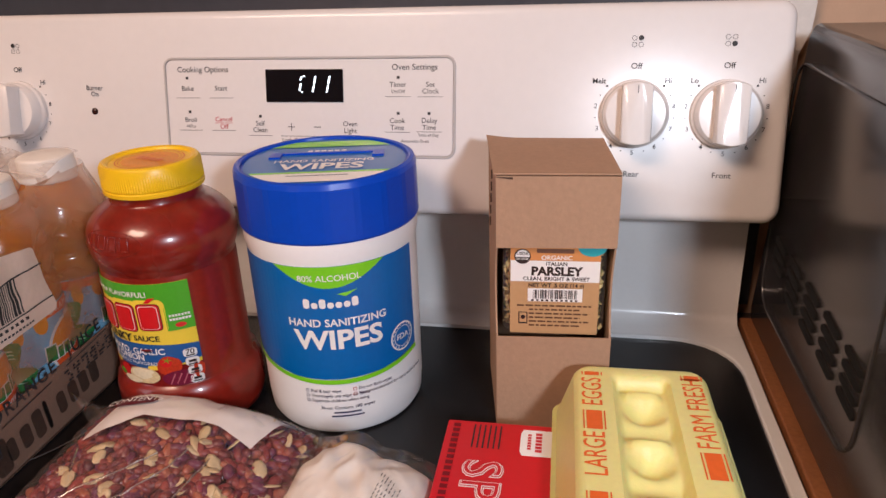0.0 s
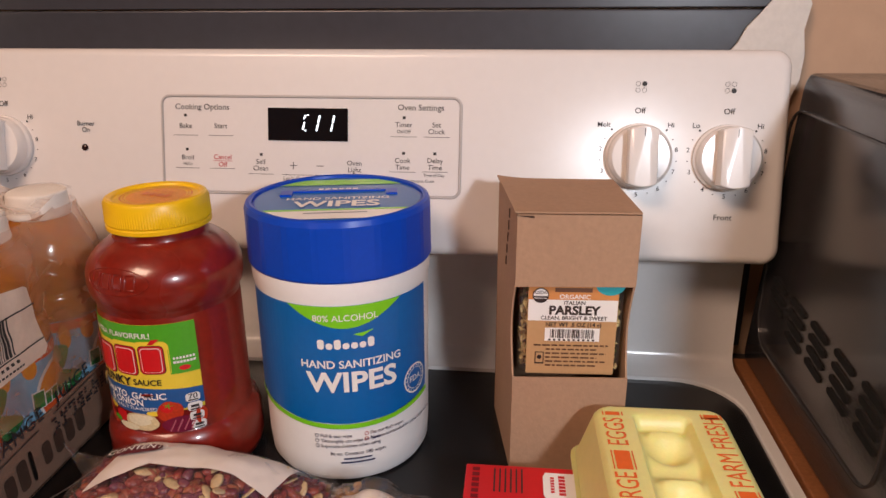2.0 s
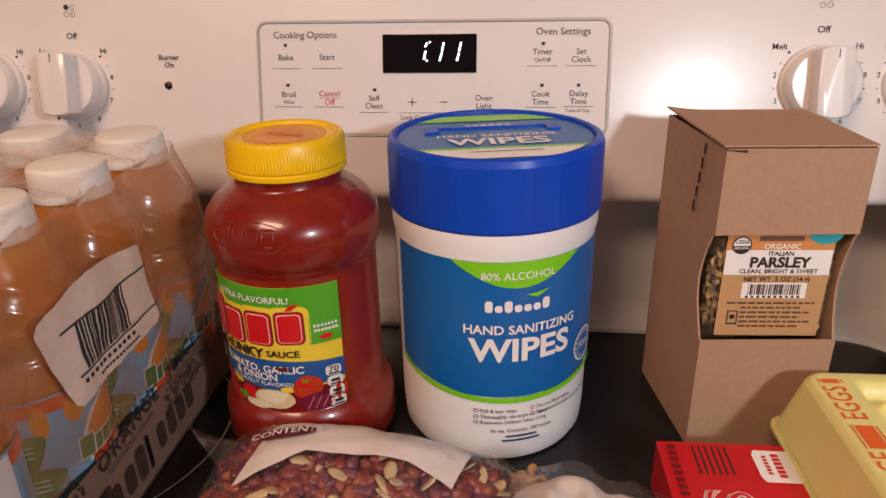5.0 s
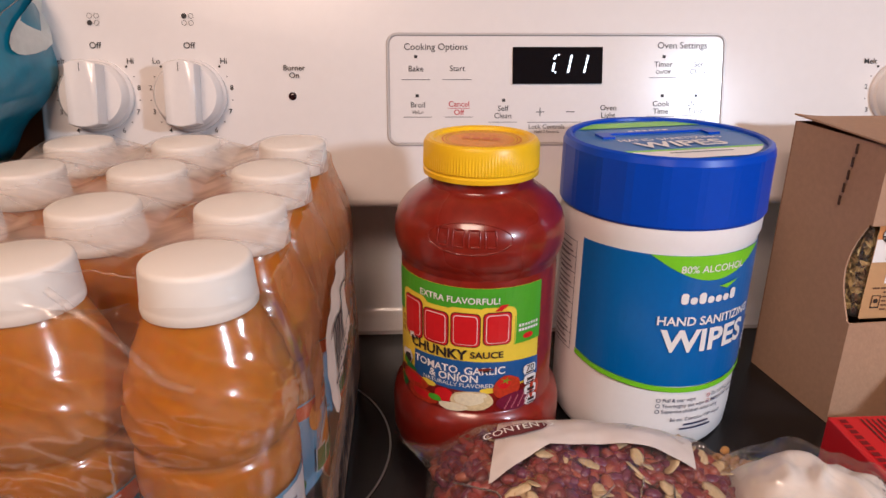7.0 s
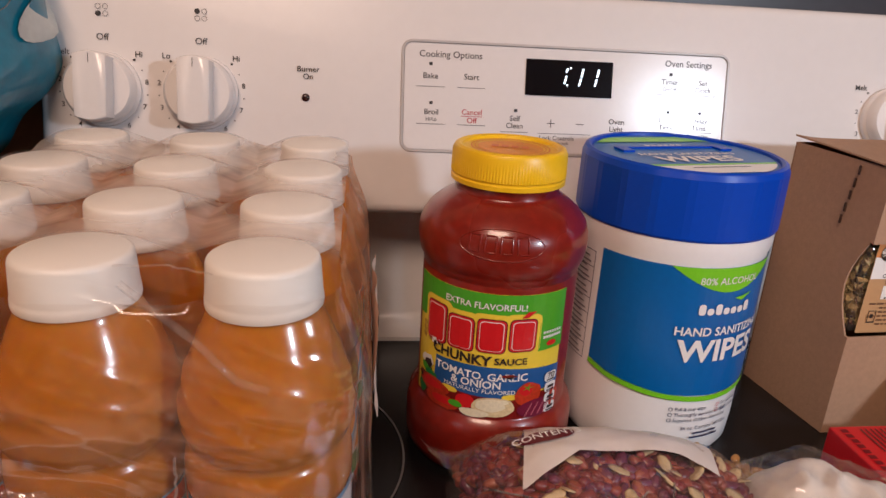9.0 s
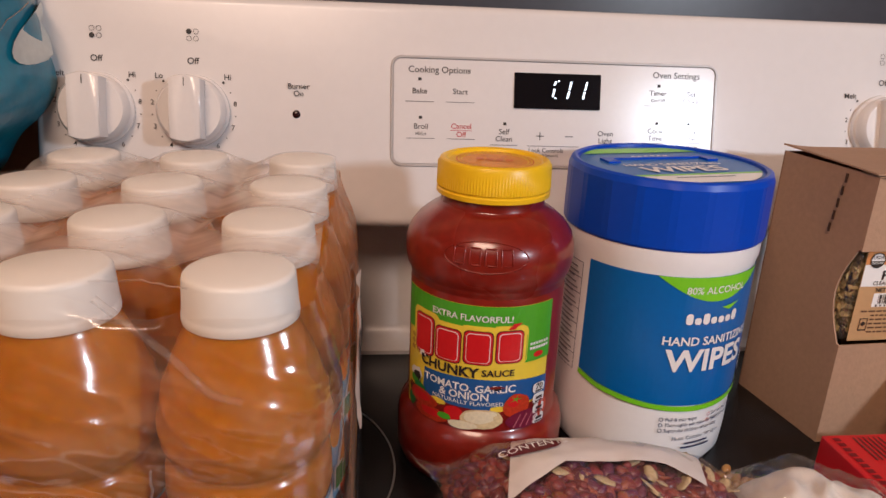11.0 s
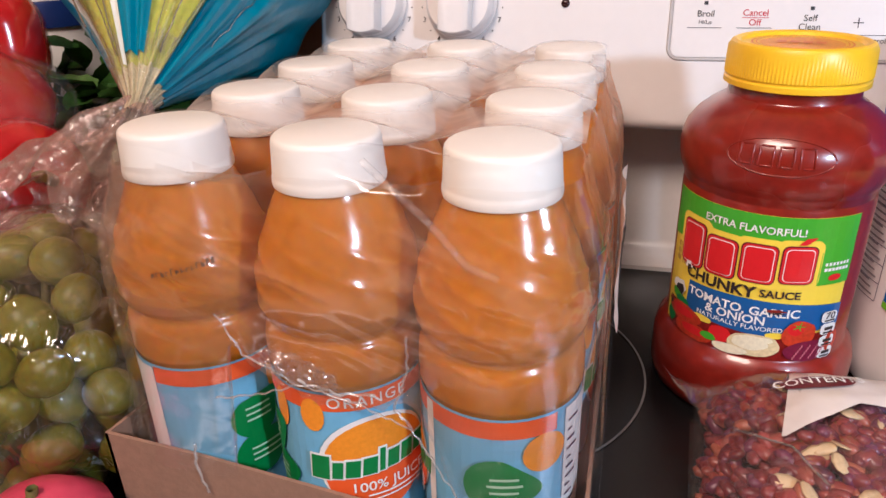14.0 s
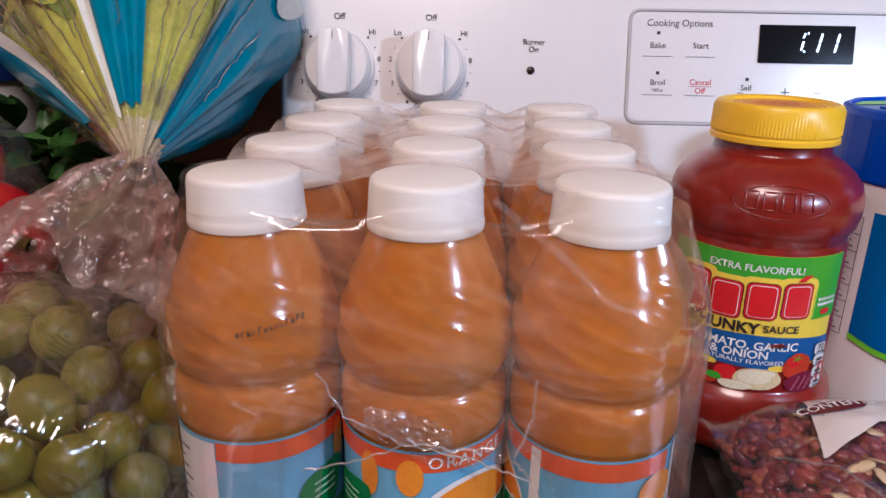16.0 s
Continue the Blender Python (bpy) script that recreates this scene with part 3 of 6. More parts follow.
grid = [[flap_point(i, j, up) for j in range(13) for i in range(13)] for up in (0.0, 0.0011)]
quads = [(j * 13 + i, j * 13 + i + 1, j * 13 + i + 14, j * 13 + i + 13) for j in range(12) for i in range(12)]
hem = [i for i in range(13)] + [13 * j + 12 for j in range(1, 13)] + [156 + i for i in range(11, -1, -1)] + [13 * j for j in range(11, 0, -1)]
part("top_flap", from_lists(grid[0] + grid[1], [f[::-1] for f in quads] + [tuple(k + 169 for k in f) for f in quads] + [(a, b, b + 169, a + 169) for a, b in zip(hem, hem[1:] + hem[:1])]), KRAFT, herb_box)
part("tuck_slit", loft([[(FL.x - 0.0002, FL.y - 0.0008, TOP - 0.0006), (FL.x + 0.0105, FL.y + 0.0002, TOP - 0.0022), (FL.x + 0.0105, FL.y + 0.0002, TOP - 0.0008)], [(FL.x, FL.y + 0.001, TOP - 0.0006), (FL.x + 0.0105, FL.y + 0.002, TOP - 0.0022), (FL.x + 0.0105, FL.y + 0.002, TOP - 0.0008)]]), CREASE, herb_box)
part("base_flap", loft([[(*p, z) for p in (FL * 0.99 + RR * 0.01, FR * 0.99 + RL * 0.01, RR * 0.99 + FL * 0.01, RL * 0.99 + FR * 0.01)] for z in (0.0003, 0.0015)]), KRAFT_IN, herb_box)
for i in range(5):
    p = RL.lerp(FL, 0.72)
    part("perforation", box(-0.0004, 0.0004, -0.0008, 0.0008, -0.003, 0.003), CREASE, herb_box).matrix_world = pose(p.x - 0.0012 - 0.0004 * i, p.y + 0.001 * i, 0.183 - 0.0085 * i)

clam = thing("herb_clamshell", "clear plastic clamshell of parsley with a tan paper label", "food container")
CM = Matrix.Translation((0.2085, -0.1305, 0.0)) @ Matrix.Rotation(math.atan2(FR.y - FL.y, FR.x - FL.x), 4, "Z")
PLASTIC = film("clamshell_plastic", haze=0.05, gloss=0.10, rough=0.08, bump=0.3, bump_scale=60)
HERB = mat("dried_parsley_flake", (0.72, 0.55, 0.24), 0.6, vary=0.4, scale=300)
smooth(part("shell", laid(slab(0.068, 0.064, 0.006, 0.030, 0.004), CM @ Matrix.Translation((0.0, 0.034, 0.106)) @ Matrix.Rotation(radians(90), 4, "X")), PLASTIC, clam))
random.seed(11)
leaves = bmesh.new()
for i in range(1300):
    c = Vector((random.uniform(-0.032, 0.032), random.uniform(0.0055, 0.028), random.uniform(0.077, 0.135)))
    s = random.uniform(0.0018, 0.0042)
    e = Euler([random.uniform(0, 6.3) for _ in range(3)]).to_matrix()
    vs = [leaves.verts.new(CM @ (c + e @ Vector((s * x, s * y, z * s)))) for x, y, z in ((-1, 0, 0), (0, -0.5, 0.15), (1, 0, 0), (0, 0.5, 0.15))]
    leaves.faces.new(vs)
part("parsley_leaves", leaves, [HERB], clam)["kind"] = "stuff"
LT = mat("tan_paper_label", (0.50, 0.29, 0.135), 0.6, vary=0.06)
LORANGE = mat("orange_label_strip", (0.62, 0.25, 0.075), 0.6, vary=0.05)
TEAL = mat("teal_print", (0.02, 0.36, 0.42), 0.5, vary=0.05)
LM = CM @ Matrix.Translation((0.0005, 0.0022, 0.1085)) @ Matrix.Rotation(radians(90), 4, "X")


def tag(name, bm, material, lift, parent=clam):
    return part(name, laid(bm, LM, lift), material, parent)


paper = part("label", laid(loft([[(x, y, z) for x, y in rounded(0.0585, 0.066, 0.001, 3)] for z in (0, 0.0003)]), LM), LT, clam, "tan paper label with a white name band")
tag("orange_strip", rect2d(-0.029, 0.029, 0.0215, 0.0328), LORANGE, 0.0005, paper)
tag("white_band", rect2d(-0.029, 0.029, 0.0062, 0.0214), L_WHITE, 0.0005, paper)
tag("seal", disc2d(0.0052, -0.0212, 0.0245), L_WHITE, 0.0008, paper)
tag("seal_ring", merge(ring2d(0.0050, 0.0007, -0.0212, 0.0245), poly2d([(-0.0212 + 0.0047 * math.cos(w), 0.0241 + 0.0047 * math.sin(w)) for w in [math.pi + math.pi * i / 12 for i in range(13)]])), J_DARK, 0.0010, paper)
tag("lettering", moved(text2d("USDA", 0.0030, bold=0.012), -0.0212, 0.0264), J_DARK, 0.0010, paper)
tag("lettering", moved(text2d("ORGANIC", 0.0019, bold=0.006), -0.0212, 0.0228), L_WHITE, 0.0013, paper)
tag("teal_badge", disc2d(0.0095, 0.0235, 0.0325, 24, 0.0075), TEAL, 0.0008, paper)
tag("brand_bar", merge(rect2d(-0.0120, 0.0120, 0.0270, 0.0300)), mat("brown_print", (0.16, 0.07, 0.04), 0.6, vary=0), 0.0008, paper)
for body, x, y, s, m in (("ORGANIC", 0.001, 0.0236, 0.0044, L_WHITE), ("ITALIAN", 0.001, 0.0193, 0.0038, J_DARK), ("PARSLEY", 0.001, 0.0137, 0.0086, J_DARK), ("CLEAN, BRIGHT & SWEET", 0.001, 0.0084, 0.0038, J_DARK), ("NET WT .5 OZ (14 g)", 0.001, 0.0036, 0.0040, J_DARK)):
    tag("lettering", moved(text2d(body, s, bold=0.042 if s > 0.008 else 0.018), x, y), m, 0.0008, paper)
tag("barcode_ground", rect2d(-0.0175, 0.0185, -0.0085, 0.0012), L_WHITE, 0.0005, paper)
random.seed(3)
bars, x = [], -0.014
while x < 0.015:
    w = random.choice((0.0003, 0.0005, 0.0008))
    bars.append(rect2d(x, x + w, -0.0062, 0.0004))
    x += w + random.choice((0.0003, 0.0005, 0.0008))
tag("barcode", merge(*bars, *[rect2d(-0.015 + 0.0032 * i, -0.0135 + 0.0032 * i, -0.0081, -0.0068) for i in range(10)]), J_DARK, 0.0008, paper)["kind"] = "stuff"
random.seed(19)
words = []
for i in range(6):
    x, end = (-0.0245, 0.0245) if i == 0 else (-0.0165, 0.0235 - 0.006 * (i % 2))
    while x < end:
        w = random.uniform(0.0016, 0.0062)
        words.append(rect2d(x, min(x + w, end), -0.0121 - 0.0030 * i, -0.0109 - 0.0030 * i))
        x += w + 0.0009
tag("small_print", merge(*words), mat("brown_fine_print", (0.13, 0.06, 0.03), 0.6, vary=0), 0.0008, paper)["kind"] = "stuff"
tag("tiny_badge", merge(rect2d(-0.0235, -0.0175, -0.0255, -0.0245), rect2d(-0.0235, -0.0229, -0.0245, -0.0165), rect2d(-0.0181, -0.0175, -0.0245, -0.0165), rect2d(-0.0235, -0.0175, -0.0171, -0.0165), disc2d(0.0016, -0.0205, -0.0205, 12)), J_DARK, 0.0008, paper)

# ---- tub of wipes ----
tub = thing("wipes_canister", "white plastic wipes canister with blue lid and label", "canister", at=pose(0.0497, -0.1045, 0))
smooth(part("tub", lathe([(0, 0.0), (0.050, 0.0), (0.0555, 0.0015), (0.0580, 0.006), (0.0590, 0.020), (0.0597, 0.10), (0.0600, 0.1365), (0.0612, 0.1400), (0.0614, 0.1500), (0.0600, 0.1510), (0.0, 0.1510)], 96), TUB, tub), 35)
lid_bm = lathe([(0.0, 0.150), (0.0620, 0.150), (0.0628, 0.1515), (0.0626, 0.1600), (0.0624, 0.1860), (0.0612, 0.1895), (0.0590, 0.1905), (0.0572, 0.1898), (0.0568, 0.1880), (0.0, 0.1880)], 180, lambda a, z: 1.0 if not 0.152 < z < 0.1885 else (0.9965 / math.cos(radians(math.degrees(a) % 18 - 9)) if 1.0 < math.degrees(a) % 18 else 1.0015))
lid_ob = smooth(part("lid", lid_bm, LID_BLUE, tub, "royal blue flip lid with flat panels round its side"), 7)
AIM = -75.0  # the label faces this way, in degrees


def wrap(name, bm, material, lift, parent, a0=AIM, radius=0.0598):
    return part(name, bend(bm, radius, lift, a0), material, parent)


tub_label = wrap("label", poly2d([(-0.0810, 0.0600), (-0.0660, 0.0555), (-0.030, 0.0500), (0.0, 0.0490), (0.030, 0.0500), (0.0660, 0.0555), (0.0660, 0.1345), (-0.0810, 0.1345)]), L_BLUE, 0.0006, tub)
arc = [(-0.038 + 0.076 * i / 20, 0.1345 - 0.0155 * math.sin(math.pi * i / 20)) for i in range(21)]
wrap("green_arc", poly2d(arc), L_GREEN, 0.0010, tub_label)
low = [(-0.0660 + 0.132 * i / 20, 0.0555 - 0.0068 * math.sin(math.pi * i / 20)) for i in range(21)]
wrap("green_edge", merge(*[poly2d([(a[0], a[1] - 0.0035), (b[0], b[1] - 0.0035), b, a]) for a, b in zip([(-0.0810, 0.0600)] + low, low)]), L_GREEN, 0.0010, tub_label)
wrap("lettering", moved(text2d("80% ALCOHOL", 0.0062, bold=0.008), 0, 0.1262), L_WHITE, 0.0014, tub_label)
wrap("lettering", moved(text2d("HAND SANITIZING", 0.0078, bold=0.022), 0.003, 0.0935), L_WHITE, 0.0014, tub_label)
wrap("lettering", moved(text2d("WIPES", 0.0200, bold=0.030, squeeze=1.08), 0.003, 0.0800), L_WHITE, 0.0014, tub_label)
# brand mark as plain shapes
for i in range(7):
    wrap("brand_mark", chip(-0.0185 + 0.0053 * i, -0.0142 + 0.0053 * i, 0.1048, 0.1092 + (0.0026 if i in (0, 2, 6) else 0), 0, 0.0018), L_WHITE, 0.0014, tub_label)
wrap("brand_leaf", poly2d([(0.004, 0.1150), (0.010, 0.1128), (0.018, 0.1172), (0.011, 0.1158)]), L_GREEN, 0.0014, tub_label)
wrap("round_seal", merge(ring2d(0.0105, 0.0012, 0.050, 0.0690), ring2d(0.0078, 0.0005, 0.050, 0.0690), moved(text2d("FDA", 0.0062, bold=0.012), 0.050, 0.0690), *[disc2d(0.0006, 0.050 + 0.0092 * math.cos(w), 0.0690 + 0.0092 * math.sin(w), 6) for w in [0.35 * i for i in range(18)]]), L_WHITE, 0.0014, tub_label)
for i, (body, x, y) in enumerate((("Pull & tear wipe", -0.021, 0.0395), ("Thoroughly use wipe on hands", -0.021, 0.0355), ("Supervise children when using", -0.021, 0.0315), ("Do not flush wipes", 0.0125, 0.0400), ("Not recommended for some wood surfaces", 0.0125, 0.0360))):
    wrap("fine_lettering", moved(text2d(body, 0.0036, "LEFT", 0.004, squeeze=0.92), x, y), L_NAVY, 0.0006, tub)
    wrap("bullet", ring2d(0.0012, 0.0004, x - 0.0026, y, 12), RED_INK if i > 2 else L_NAVY, 0.0006, tub)
wrap("fine_lettering", moved(text2d("36 oz. Contains 180 wipes", 0.0036, bold=0.004), 0.004, 0.0255), L_NAVY, 0.0006, tub)
wrap("small_print", merge(rect2d(-0.006, 0.013, 0.0208, 0.0220), rect2d(-0.008, 0.015, 0.0178, 0.0190)), L_NAVY, 0.0006, tub)
wrap("side_table", merge(*[rect2d(-0.109, -0.087, 0.0560 + 0.0105 * i, 0.0564 + 0.0105 * i) for i in range(8)], rect2d(-0.1094, -0.109, 0.056, 0.1299), rect2d(-0.087, -0.0866, 0.056, 0.1299)), L_NAVY, 0.0006, tub)
wrap("side_print", merge(*[rect2d(-0.107, -0.090 - 0.002 * (i % 3), 0.0585 + 0.0035 * i, 0.0596 + 0.0035 * i) for i in range(20)]), mat("grey_fine_print", (0.25, 0.24, 0.26), 0.5, vary=0), 0.0008, tub)
# lid top
disc = part("lid_label", moved(poly2d([(0.0555 * math.cos(2 * math.pi * i / 64), 0.0555 * math.sin(2 * math.pi * i / 64)) for i in range(64)]), 0, 0, 0.1884), L_BLUE, lid_ob)
TURN = AIM + 90 - 4


def lid_part(name, bm, m, z):
    return part(name, moved(bm, 0, 0, z, TURN), m, disc)


def chord(y0, y1, r=0.0545, n=24):
    return poly2d([(x, y) for x, y in [(math.sqrt(r * r - y0 * y0) * (-1 + 2 * i / n), y0) for i in range(n + 1)]] + [(r * math.cos(a), r * math.sin(a)) for a in [math.asin(y0 / r) + (math.asin(y1 / r) - math.asin(y0 / r)) * i / 8 for i in range(1, 9)]] + [(-r * math.cos(a), r * math.sin(a)) for a in [math.asin(y1 / r) + (math.asin(y0 / r) - math.asin(y1 / r)) * i / 8 for i in range(0, 8)]])


lid_part("green_chord", chord(-0.0320, -0.0285), L_GREEN, 0.1888)
lid_part("white_chord", chord(-0.0500, -0.0322), L_WHITE, 0.1888)
lid_part("green_top", chord(0.0330, 0.0480), L_GREEN, 0.1888)
lid_part("lettering", moved(text2d("HAND SANITIZING", 0.0080, bold=0.014), 0, -0.0040), L_WHITE, 0.1890)
lid_part("lettering", moved(text2d("WIPES", 0.0190, bold=0.026, squeeze=1.08), 0, -0.0175), L_WHITE, 0.1890)
for i in range(6):
    lid_part("brand_mark", rect2d(-0.015 + 0.0048 * i, -0.0115 + 0.0048 * i, 0.0180, 0.0225), L_WHITE, 0.1890)
part("flip_tab", moved(loft([[(x, y, z) for x, y in [(-0.040, 0.005), (-0.032, 0.005), (-0.032, 0.014), (0.032, 0.014), (0.032, 0.005), (0.040, 0.005), (0.040, 0.017), (-0.040, 0.017)]] for z in (0.1884, 0.1897)]), 0, 0, 0, TURN), LID_BLUE, lid_ob)
lid_part("fine_bar", rect2d(-0.02, 0.02, -0.0385, -0.0372), L_NAVY, 0.1890)

# ---- jar of pasta sauce ----
jar = thing("sauce_jar", "full plastic jar of red pasta sauce with a yellow cap", "jar", at=pose(-0.0668, -0.1290, 0))
JAR = [(0, 0.0), (0.046, 0.0), (0.0510, 0.003), (0.0532, 0.010), (0.0532, 0.030), (0.0515, 0.037), (0.0480, 0.0405), (0.0468, 0.0420), (0.0468, 0.1225), (0.0461, 0.1242), (0.0460, 0.1252), (0.0468, 0.1262), (0.0470, 0.1285), (0.0478, 0.1302), (0.0490, 0.1325),
       (0.0501, 0.1375), (0.0505, 0.1430), (0.0500, 0.1485), (0.0482, 0.1540), (0.0440, 0.1598), (0.0385, 0.1645), (0.0338, 0.1676), (0.0312, 0.1692), (0.0305, 0.1705), (0.0305, 0.1760), (0.0, 0.1760)]
jar_body = smooth(part("jar_body", lathe(JAR, 96), SAUCE, jar), 50)
cap_prof = [(0.0, 0.1752), (0.0325, 0.1752), (0.0334, 0.1757), (0.0334, 0.1781), (0.0327, 0.1788), (0.0327, 0.1794), (0.0331, 0.1802), (0.0328, 0.1925), (0.0318, 0.1950), (0.0300, 0.1958), (0.0278, 0.1950), (0.0268, 0.1936), (0.0, 0.1934)]
jar_cap = smooth(part("cap", lathe(cap_prof, 240, lambda a, z: 1.0 + (0.012 if 0.1800 < z < 0.193 and round(math.degrees(a) / 1.5) % 2 else 0)), CAP_Y, jar, "ribbed yellow screw cap"), 30)
part("cap_print", moved(merge(ring2d(0.0225, 0.0008, n=48), ring2d(0.0205, 0.0005, n=48)), 0, 0, 0.1940), CAP_O, jar_cap)
part("cap_mark", moved(merge(disc2d(0.019, 0, 0, 32)), 0, 0, 0.1938), mat("pale_orange_cap_print", (0.78, 0.30, 0.01), 0.4, vary=0.25, scale=200), jar_cap)
part("cap_bars", moved(merge(*[rect2d(-0.011 + 0.0058 * i, -0.0068 + 0.0058 * i, -0.003, 0.003) for i in range(4)], *[rect2d(-0.009 + 0.006 * i, -0.005 + 0.006 * i, 0.008, 0.0095) for i in range(3)]), 0, 0, 0.1943, -15), CAP_O, jar_cap)
JAIM, JR = -106.0, 0.0468


def jwrap(name, bm, material, lift, parent):
    for v in bm.verts:
        v.co.y = 0.1138 + (v.co.y - 0.1212) * 0.92
    return part(name, bend(bm, JR, lift, JAIM), material, parent)


W = 0.0482
wave = [(-W + 2 * W * i / 24, 0.1065 + 0.0015 * math.sin(i * 0.6)) for i in range(25)]
jlabel = jwrap("label", rect2d(-W - 0.005, W, 0.0430, 0.1295), J_YELLOW, 0.0005, jar)
jlabel["label"] = "glossy paper label, green, yellow and blue"
jwrap("green_band", poly2d([(-W - 0.005, 0.1295), (-W - 0.005, 0.1000)] + [(x, y - 0.006 if abs(x) > 0.036 else y - 0.001) for x, y in wave] + [(W, 0.1295)]), J_GREEN, 0.0008, jlabel)
jwrap("green_tab", rect2d(0.0300, W, 0.0905, 0.1100), J_GREEN, 0.0010, jlabel)
jwrap("tab_print", merge(*[rect2d(0.0325 + 0.0020 * k, 0.0338 + 0.0020 * k + 0.0003 * (i % 2), 0.1020 - 0.0032 * i, 0.1038 - 0.0032 * i) for i in range(2) for k in range(7)]), L_WHITE, 0.0013, jlabel)
jwrap("tab_tomato", disc2d(0.0036, 0.039, 0.0948, 16, 0.0020), J_RED, 0.0013, jlabel)
# brand as plain red blocks on a yellow cloud
blocks = [(-0.0405, -0.0252, 0.0885, 0.1150), (-0.0236, -0.0080, 0.0895, 0.1118), (-0.0058, 0.0098, 0.0908, 0.1128), (0.0122, 0.0272, 0.0922, 0.1135)]
for lift, grow, m, nm in ((0.0010, 0.0036, J_YELLOW, "brand_cloud"), (0.0014, 0.0006, MAROON, "brand_edge"), (0.0016, 0.0, J_RED, "brand_block"), (0.0018, -0.0011, L_WHITE, "brand_line"), (0.0020, -0.0015, J_RED, "brand_block")):
    for q in blocks:
        jwrap(nm, chip(*q, grow), m, lift, jlabel)
jwrap("brand_accent", poly2d([(0.0180, 0.1148), (0.0215, 0.1148), (0.0262, 0.1190), (0.0212, 0.1186)]), J_RED, 0.0016, jlabel)
jwrap("lettering", moved(text2d("EXTRA FLAVORFUL!", 0.0058, bold=0.014, squeeze=0.92), -0.003, 0.1212), L_WHITE, 0.0013, jlabel)
jwrap("lettering", moved(text2d("CHUNKY", 0.0092, bold=0.034, squeeze=0.98), -0.0160, 0.0842), J_DARK, 0.0013, jlabel)
jwrap("lettering", moved(text2d("SAUCE", 0.0062, bold=0.024), 0.0142, 0.0846), J_DARK, 0.0013, jlabel)
band = [(-W + 2 * W * i / 24, 0.0772 + 0.0030 * math.sin(math.pi * i / 24)) for i in range(25)]
jwrap("blue_band", poly2d([(-0.033, 0.0600), (0.0300, 0.0575), (0.0345, 0.0620), (W, 0.0640)] + band[::-1][:21]), J_BLUE, 0.0010, jlabel)
jwrap("lettering", moved(text2d("TOMATO, GARLIC", 0.0072, bold=0.022, squeeze=0.95), -0.0030, 0.0733), L_WHITE, 0.0013, jlabel)
jwrap("lettering", moved(text2d("& ONION", 0.0072, bold=0.022, squeeze=0.95), -0.0050, 0.0676), L_WHITE, 0.0013, jlabel)
jwrap("lettering", moved(text2d("NATURALLY FLAVORED", 0.0040, bold=0.005), -0.0030, 0.0628), L_WHITE, 0.0013, jlabel)
# picture of vegetables
def lump(x, y, rx, ry, seed, n=18, rough=0.16):
    """An uneven rounded patch."""
    return poly2d([(x + rx * math.cos(w) * (1 + rough * noise.noise((math.cos(w) * 1.3, math.sin(w) * 1.3, seed))), max(0.0433, y + ry * math.sin(w) * (1 + rough * noise.noise((math.cos(w) * 1.3, math.sin(w) * 1.3, seed + 9))))) for w in [2 * math.pi * i / n for i in range(n)]])


PALE_ONION = mat("pale_onion_print", (0.80, 0.72, 0.52), 0.32, vary=0.15, scale=150)
PURPLE = mat("purple_onion_print", (0.17, 0.012, 0.040), 0.32, vary=0.3, scale=150)
PINKISH = mat("pink_onion_line", (0.52, 0.16, 0.20), 0.32, vary=0.2)
jwrap("picture_ground", rect2d(-W, W, 0.0430, 0.0605), DEEP_RED, 0.0009, jlabel)
PICTURE = [("yellow_patch", -0.021, 0.0590, 0.0060, 0.0022, J_YELLOW), ("yellow_patch", 0.016, 0.0595, 0.0055, 0.0020, J_YELLOW), ("leaf_print", -0.0405, 0.0660, 0.0050, 0.0035, J_GREEN), ("leaf_print", -0.0360, 0.0625, 0.0055, 0.0030, B_LEAF),
           ("leaf_print", -0.0440, 0.0500, 0.0040, 0.0050, B_LEAF), ("tomato_print", -0.0335, 0.0560, 0.0125, 0.0056, TOMATO), ("tomato_flesh", -0.0345, 0.0568, 0.0085, 0.0030, J_RED), ("tomato_print", -0.0265, 0.0478, 0.0130, 0.0052, TOMATO),
           ("tomato_flesh", -0.0255, 0.0488, 0.0080, 0.0028, J_RED), ("red_piece", -0.0100, 0.0540, 0.0058, 0.0052, J_RED), ("leaf_print", -0.0160, 0.0500, 0.0045, 0.0024, J_GREEN), ("onion_print", 0.0065, 0.0525, 0.0125, 0.0074, ONION),
           ("onion_core", 0.0045, 0.0535, 0.0085, 0.0046, PALE_ONION), ("onion_core", 0.0095, 0.0560, 0.0055, 0.0020, PALE_ONION), ("onion_print", -0.0045, 0.0468, 0.0085, 0.0030, PALE_ONION), ("tomato_print", 0.0265, 0.0610, 0.0082, 0.0088, TOMATO),
           ("tomato_flesh", 0.0245, 0.0640, 0.0040, 0.0036, J_RED), ("purple_onion", 0.0330, 0.0500, 0.0125, 0.0068, PURPLE), ("tomato_print", 0.0450, 0.0545, 0.0038, 0.0075, TOMATO)]
for i, (nm, px, py, rx, ry, m) in enumerate(PICTURE):
    jwrap(nm, lump(px, py, rx, ry, 3.1 * i), m, 0.0012 + 0.00005 * i, jlabel)
for i in range(4):
    jwrap("onion_line", merge(*[rect2d(0.0250 + 0.0042 * i + 0.0007 * k, 0.0257 + 0.0042 * i + 0.0007 * k, 0.0450 + 0.0015 * k, 0.0467 + 0.0015 * k) for k in range(6)]), PINKISH, 0.0022, jlabel)
